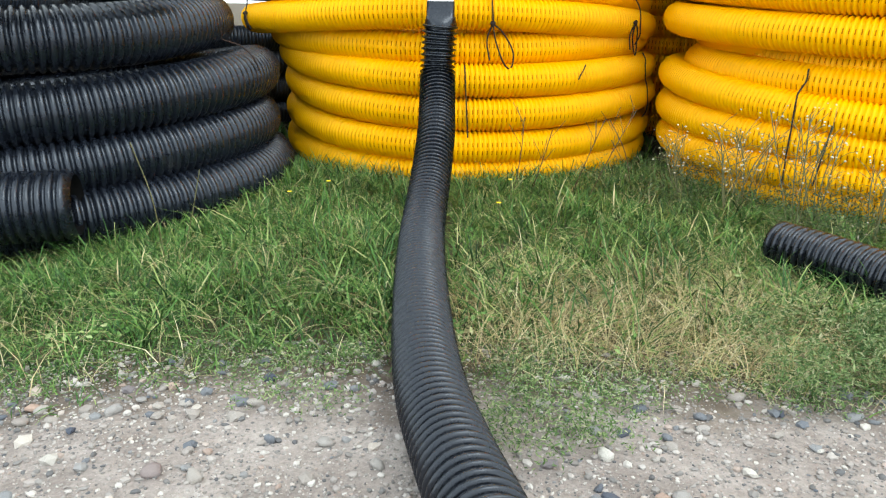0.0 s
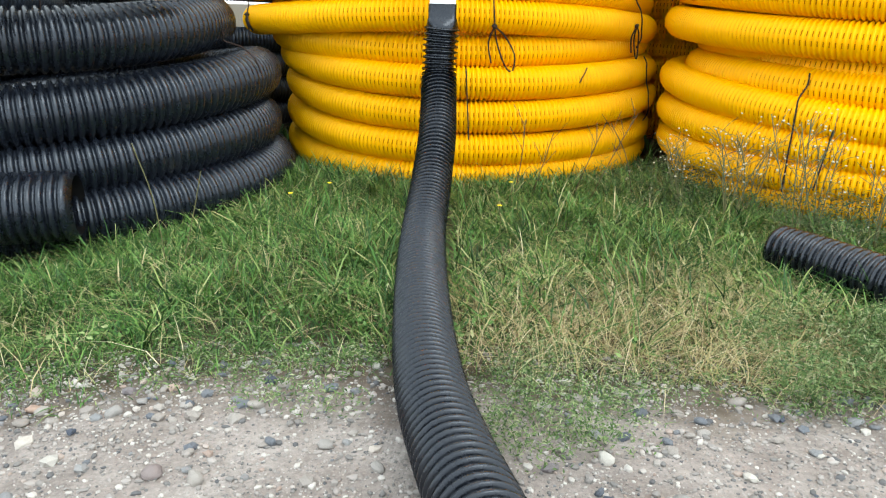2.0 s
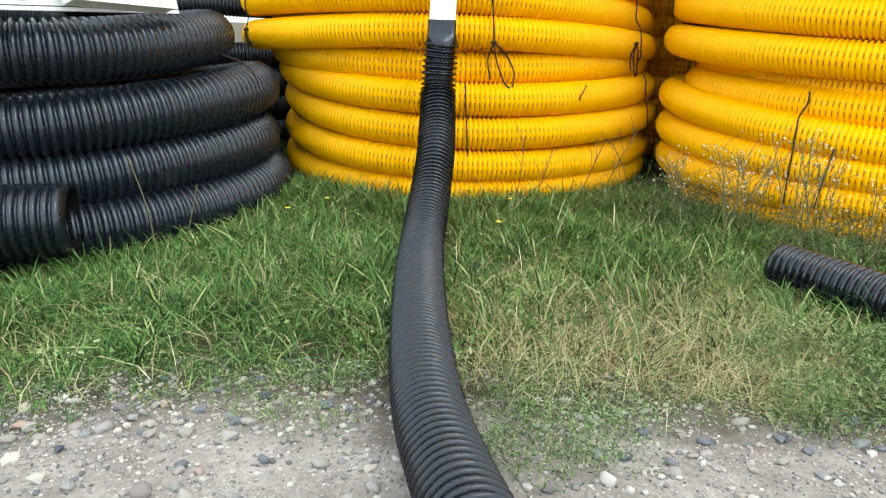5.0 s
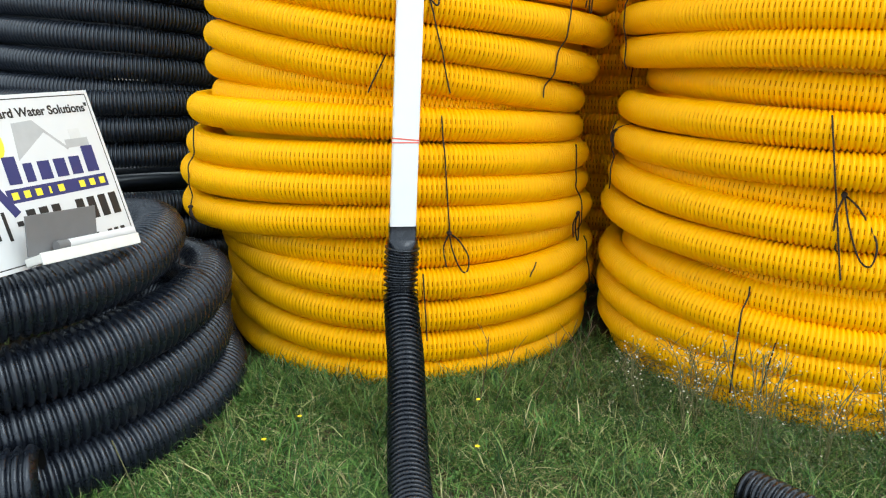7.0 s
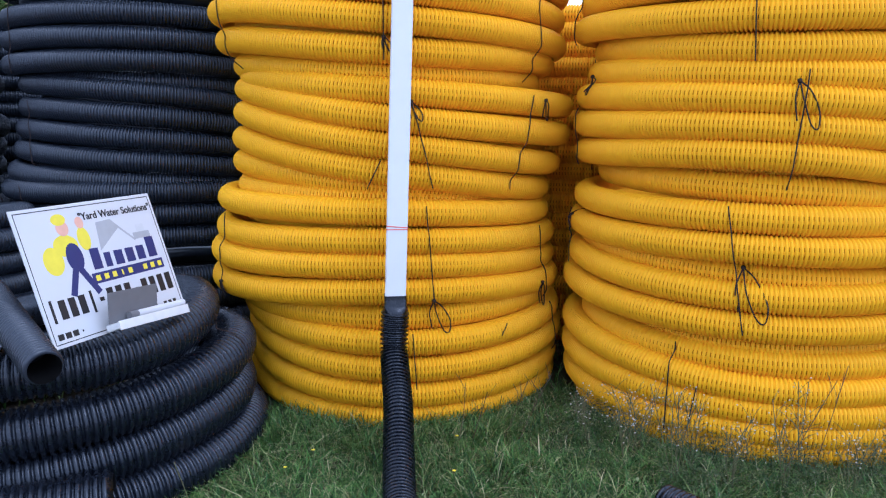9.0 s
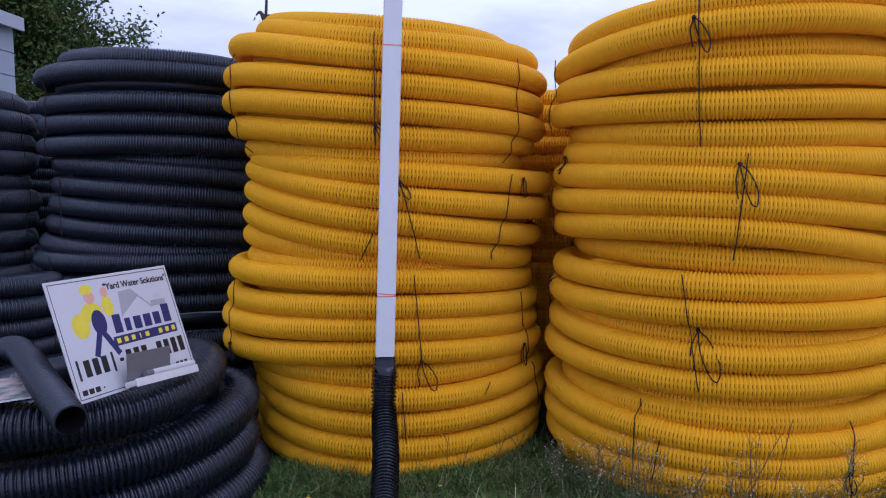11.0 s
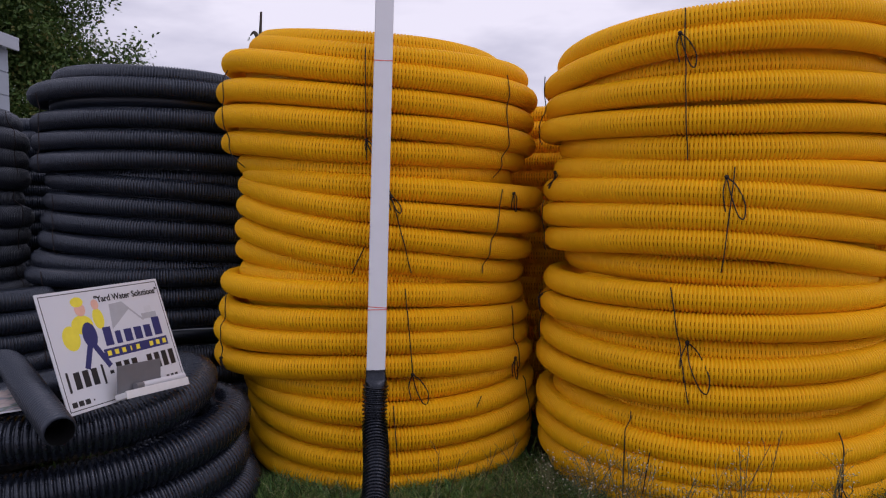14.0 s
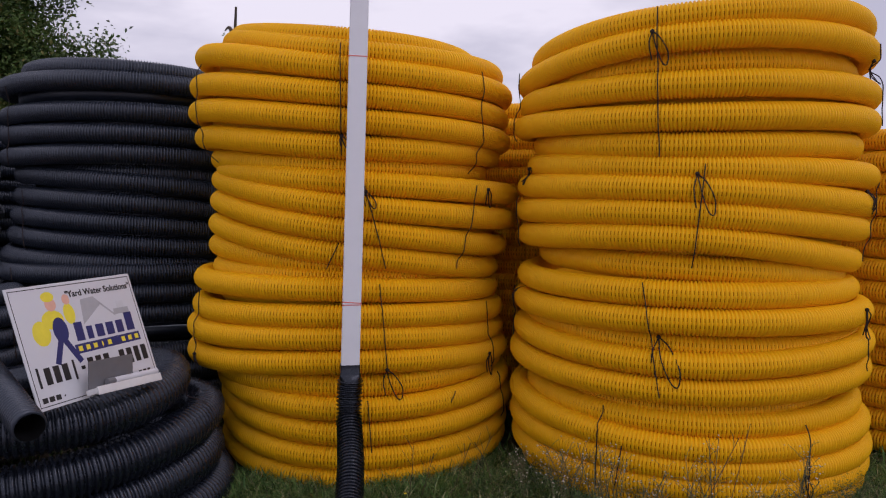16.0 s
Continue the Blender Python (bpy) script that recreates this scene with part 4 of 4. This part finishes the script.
def flower_weed(at, height, seed, label):
    """A thin branching weed with many tiny pale heads."""
    rnd = random.Random(seed)
    ob = thing("flowering_weed", at, label, "weed")
    bm_leaf, heads = [], []
    for k in range(rnd.randint(4, 6)):
        a, lean = rnd.uniform(0, 6.28), rnd.uniform(0.05, 0.35)
        top = Vector((math.cos(a) * lean * height, math.sin(a) * lean * height, height * rnd.uniform(0.6, 1.0)))
        mid = top * 0.5 + Vector((rnd.uniform(-0.02, 0.02), rnd.uniform(-0.02, 0.02), 0.03))
        cord("stem", [(0, 0, -0.02), tuple(mid), tuple(top)], ob, 0.0014, STEM)
        for j in range(9):
            f_ = rnd.uniform(0.45, 1.0)
            p0 = top * f_
            p1 = p0 + Vector((rnd.uniform(-0.06, 0.06), rnd.uniform(-0.06, 0.06), rnd.uniform(0.01, 0.07)))
            cord("twig", [tuple(p0), tuple((p0 + p1) / 2 + Vector((0, 0, 0.006))), tuple(p1)], ob, 0.0007, STEM)
            for h in range(1):
                heads.append(p1 + Vector((rnd.uniform(-0.014, 0.014), rnd.uniform(-0.014, 0.014), rnd.uniform(-0.012, 0.014))))
            for h in range(7):
                bm_leaf.append(p0 * rnd.uniform(0.3, 1.0) + Vector((rnd.uniform(-0.012, 0.012), rnd.uniform(-0.012, 0.012), 0)))
    bm = bmesh.new()
    for h in heads:
        bmesh.ops.create_icosphere(bm, subdivisions=1, radius=rnd.uniform(0.0018, 0.0038), matrix=Matrix.Translation(h) @ Matrix.Diagonal((1, 1, 0.7, 1)))
    tagged(part("blossom", bm, PETAL, ob), "tiny pale flower heads", kind="stuff")
    nn = np.random.default_rng(seed).normal(size=(len(bm_leaf), 3))
    nn /= np.linalg.norm(nn, axis=1)[:, None]
    tagged(under(new("leaves", leaves_mesh("leaves", np.array([tuple(p) for p in bm_leaf]), nn, 0.013, WEED, np.random.default_rng(seed), 0.2)), ob), kind="stuff")
    return ob


for k, (fx, fy, h) in enumerate(((0.82, 2.25, 0.32), (0.95, 2.10, 0.36), (1.12, 2.02, 0.30), (1.30, 1.98, 0.33), (1.52, 1.95, 0.30), (0.74, 2.42, 0.26), (1.05, 2.2, 0.34), (1.72, 2.02, 0.36), (0.9, 2.35, 0.3), (1.42, 2.1, 0.38))):
    flower_weed((fx, fy, ground_z(fx, fy)), h, 40 + k, "thin branching weed with tiny pale flowers before the yellow coils")


def dead_stem(at, height, lean, seed, mat=None):
    rnd = random.Random(seed)
    ob = thing("dry_stem", at, "single dry weed stem standing in the grass", "weed")
    top = Vector((lean[0], lean[1], height))
    cord("stem", [(0, 0, -0.02), tuple(top * 0.5 + Vector((0.01, 0, 0.02))), tuple(top)], ob, 0.0013, mat or DARK_STEM)
    for j in range(0 if mat else 4):
        p, side = top * rnd.uniform(0.5, 0.95), rnd.uniform(-0.05, 0.05)
        cord("twig", [tuple(p), tuple(p + Vector((side * 0.4, 0, 0.025))), tuple(p + Vector((side, 0.01, 0.06)))], ob, 0.0007, mat or DARK_STEM)


for k, (fx, fy, h, lx) in enumerate(((0.22, 2.5, 0.28, 0.03), (0.27, 2.52, 0.24, 0.07), (0.45, 2.5, 0.3, 0.14), (0.40, 2.52, 0.27, 0.1), (1.25, 2.0, 0.42, 0.2), (1.42, 2.05, 0.45, 0.1), (-0.66, 1.88, 0.33, -0.05), (-0.64, 1.9, 0.26, 0.08), (0.62, 2.55, 0.26, -0.1))):
    dead_stem((fx, fy, ground_z(fx, fy)), h, (lx, -0.03), 70 + k, STEM if k in (6, 7) else None)
for k, (fx, fy) in enumerate(((0.21, 2.40), (-0.33, 2.33), (-0.42, 2.2), (0.16, 2.1))):
    fl = thing("buttercup", (fx, fy, ground_z(fx, fy)), "small yellow flower in the grass", "flower", "yellow flowers")
    cord("stem", [(0, 0, 0), (0.004, 0, 0.05), (0.0, 0.005, 0.10)], fl, 0.001, STEM)
    for j in range(5):
        a = 2 * math.pi * j / 5
        bm = bmesh.new()
        bmesh.ops.create_icosphere(bm, subdivisions=1, radius=0.0038, matrix=Matrix.Translation((0.004 * math.cos(a), 0.005 + 0.004 * math.sin(a), 0.101)) @ Matrix.Diagonal((1, 1, 0.35, 1)))
        part("petal", bm, BUTTER, fl)

# ---- stones ----
def stone_mesh(seed, sub=2):
    bm = bmesh.new()
    bmesh.ops.create_icosphere(bm, subdivisions=sub, radius=1.0)
    rnd = random.Random(seed)
    o = Vector((rnd.uniform(0, 50), rnd.uniform(0, 50), 0))
    sc = Vector((1.0, rnd.uniform(0.65, 0.95), rnd.uniform(0.42, 0.65)))
    for v in bm.verts:
        k = 1 + 0.42 * noise.noise(v.co * 0.9 + o) + 0.16 * noise.noise(v.co * 2.4 + o)
        v.co = Vector((v.co.x * sc.x, v.co.y * sc.y, v.co.z * sc.z)) * k
    me = bpy.data.meshes.new("stone")
    for f_ in bm.faces:
        f_.smooth = seed % 3 == 0
    bm.to_mesh(me)
    bm.free()
    me.materials.append(STONE)
    return me


stone_shapes = [stone_mesh(k, 2 if k % 3 == 0 else 1) for k in range(14)]
named = [(-0.16, 1.23, 0.014), (-0.41, 1.12, 0.013), (-0.42, 1.15, 0.011), (-0.38, 1.16, 0.011), (-0.29, 1.12, 0.015), (-0.52, 1.0, 0.016), (-0.33, 1.03, 0.012), (-0.46, 0.97, 0.011), (-0.3, 0.95, 0.015), (-0.36, 0.96, 0.015), (-0.15, 0.95, 0.014), (-0.14, 1.05, 0.013), (-0.06, 0.99, 0.012), (-0.07, 1.04, 0.010), (0.53, 1.1, 0.013), (0.51, 1.22, 0.015), (0.26, 1.03, 0.015), (0.56, 1.17, 0.013), (0.36, 1.24, 0.015), (0.34, 1.17, 0.013), (0.4, 1.17, 0.012), (0.43, 1.15, 0.012), (0.57, 1.06, 0.012), (0.26, 1.4, 0.011), (0.33, 1.02, 0.010), (0.2, 1.05, 0.010), (-0.58, 1.13, 0.012), (-0.54, 1.16, 0.012), (0.36, 1.08, 0.010)]
rs = random.Random(21)
spots = list(named)
while len(spots) < 285:
    sx, sy = rs.uniform(-0.75, 0.85), rs.choice((rs.uniform(0.82, 1.28), rs.gauss(1.16, 0.07)))
    if abs(sx - 0.04) < 0.075:
        continue
    spots.append((sx, sy, 0.0035 + 0.0125 * rs.random() ** 2.2))
for sx, sy, sr in spots:
    st = new("stone", stone_shapes[rs.randrange(14)])
    st.matrix_world = Matrix.LocRotScale((sx, sy, ground_z(sx, sy) + sr * 0.25), Euler((rs.uniform(-0.25, 0.25), rs.uniform(-0.25, 0.25), rs.uniform(0, 6.28))), (sr, sr, sr))
    under(st, ground)


def pebbles(n, r0, dr):
    x = rng.uniform(-0.95, 1.05, n)
    y = rng.uniform(0.72, 1.42, n)
    r = r0 + dr * rng.uniform(0, 1, n) ** 3
    z = GZ(x, y) + r * 0.2
    bm = bmesh.new()
    bmesh.ops.create_icosphere(bm, subdivisions=1, radius=1.0)
    bm.verts.ensure_lookup_table()
    lump = np.array([tuple(v_.co) for v_ in bm.verts]) * (1.0, 0.8, 0.6)
    f_ = np.array([[v_.index for v_ in fc.verts] for fc in bm.faces])
    bm.free()
    k = len(lump)
    a = rng.uniform(0, 6.28, n)
    jit = lump[None] * rng.uniform(0.78, 1.15, (n, k, 1)) * rng.uniform(0.7, 1.25, (n, 1, 3))
    c, s_ = np.cos(a)[:, None], np.sin(a)[:, None]
    vx, vy = jit[..., 0] * c - jit[..., 1] * s_, jit[..., 0] * s_ + jit[..., 1] * c
    v = np.stack([x[:, None] + vx * r[:, None], y[:, None] + vy * r[:, None], z[:, None] + jit[..., 2] * r[:, None]], -1).reshape(-1, 3)
    t = (np.arange(n)[:, None, None] * k + f_[None]).reshape(-1, 3)
    ob = new("gravel", mesh_from("gravel", v, t, None, False, [PEBBLE]))
    return under(tagged(ob, "loose fine gravel and grit", kind="stuff"), ground)


pebbles(26000, 0.0010, 0.0030)
pebbles(5200, 0.0022, 0.0066)
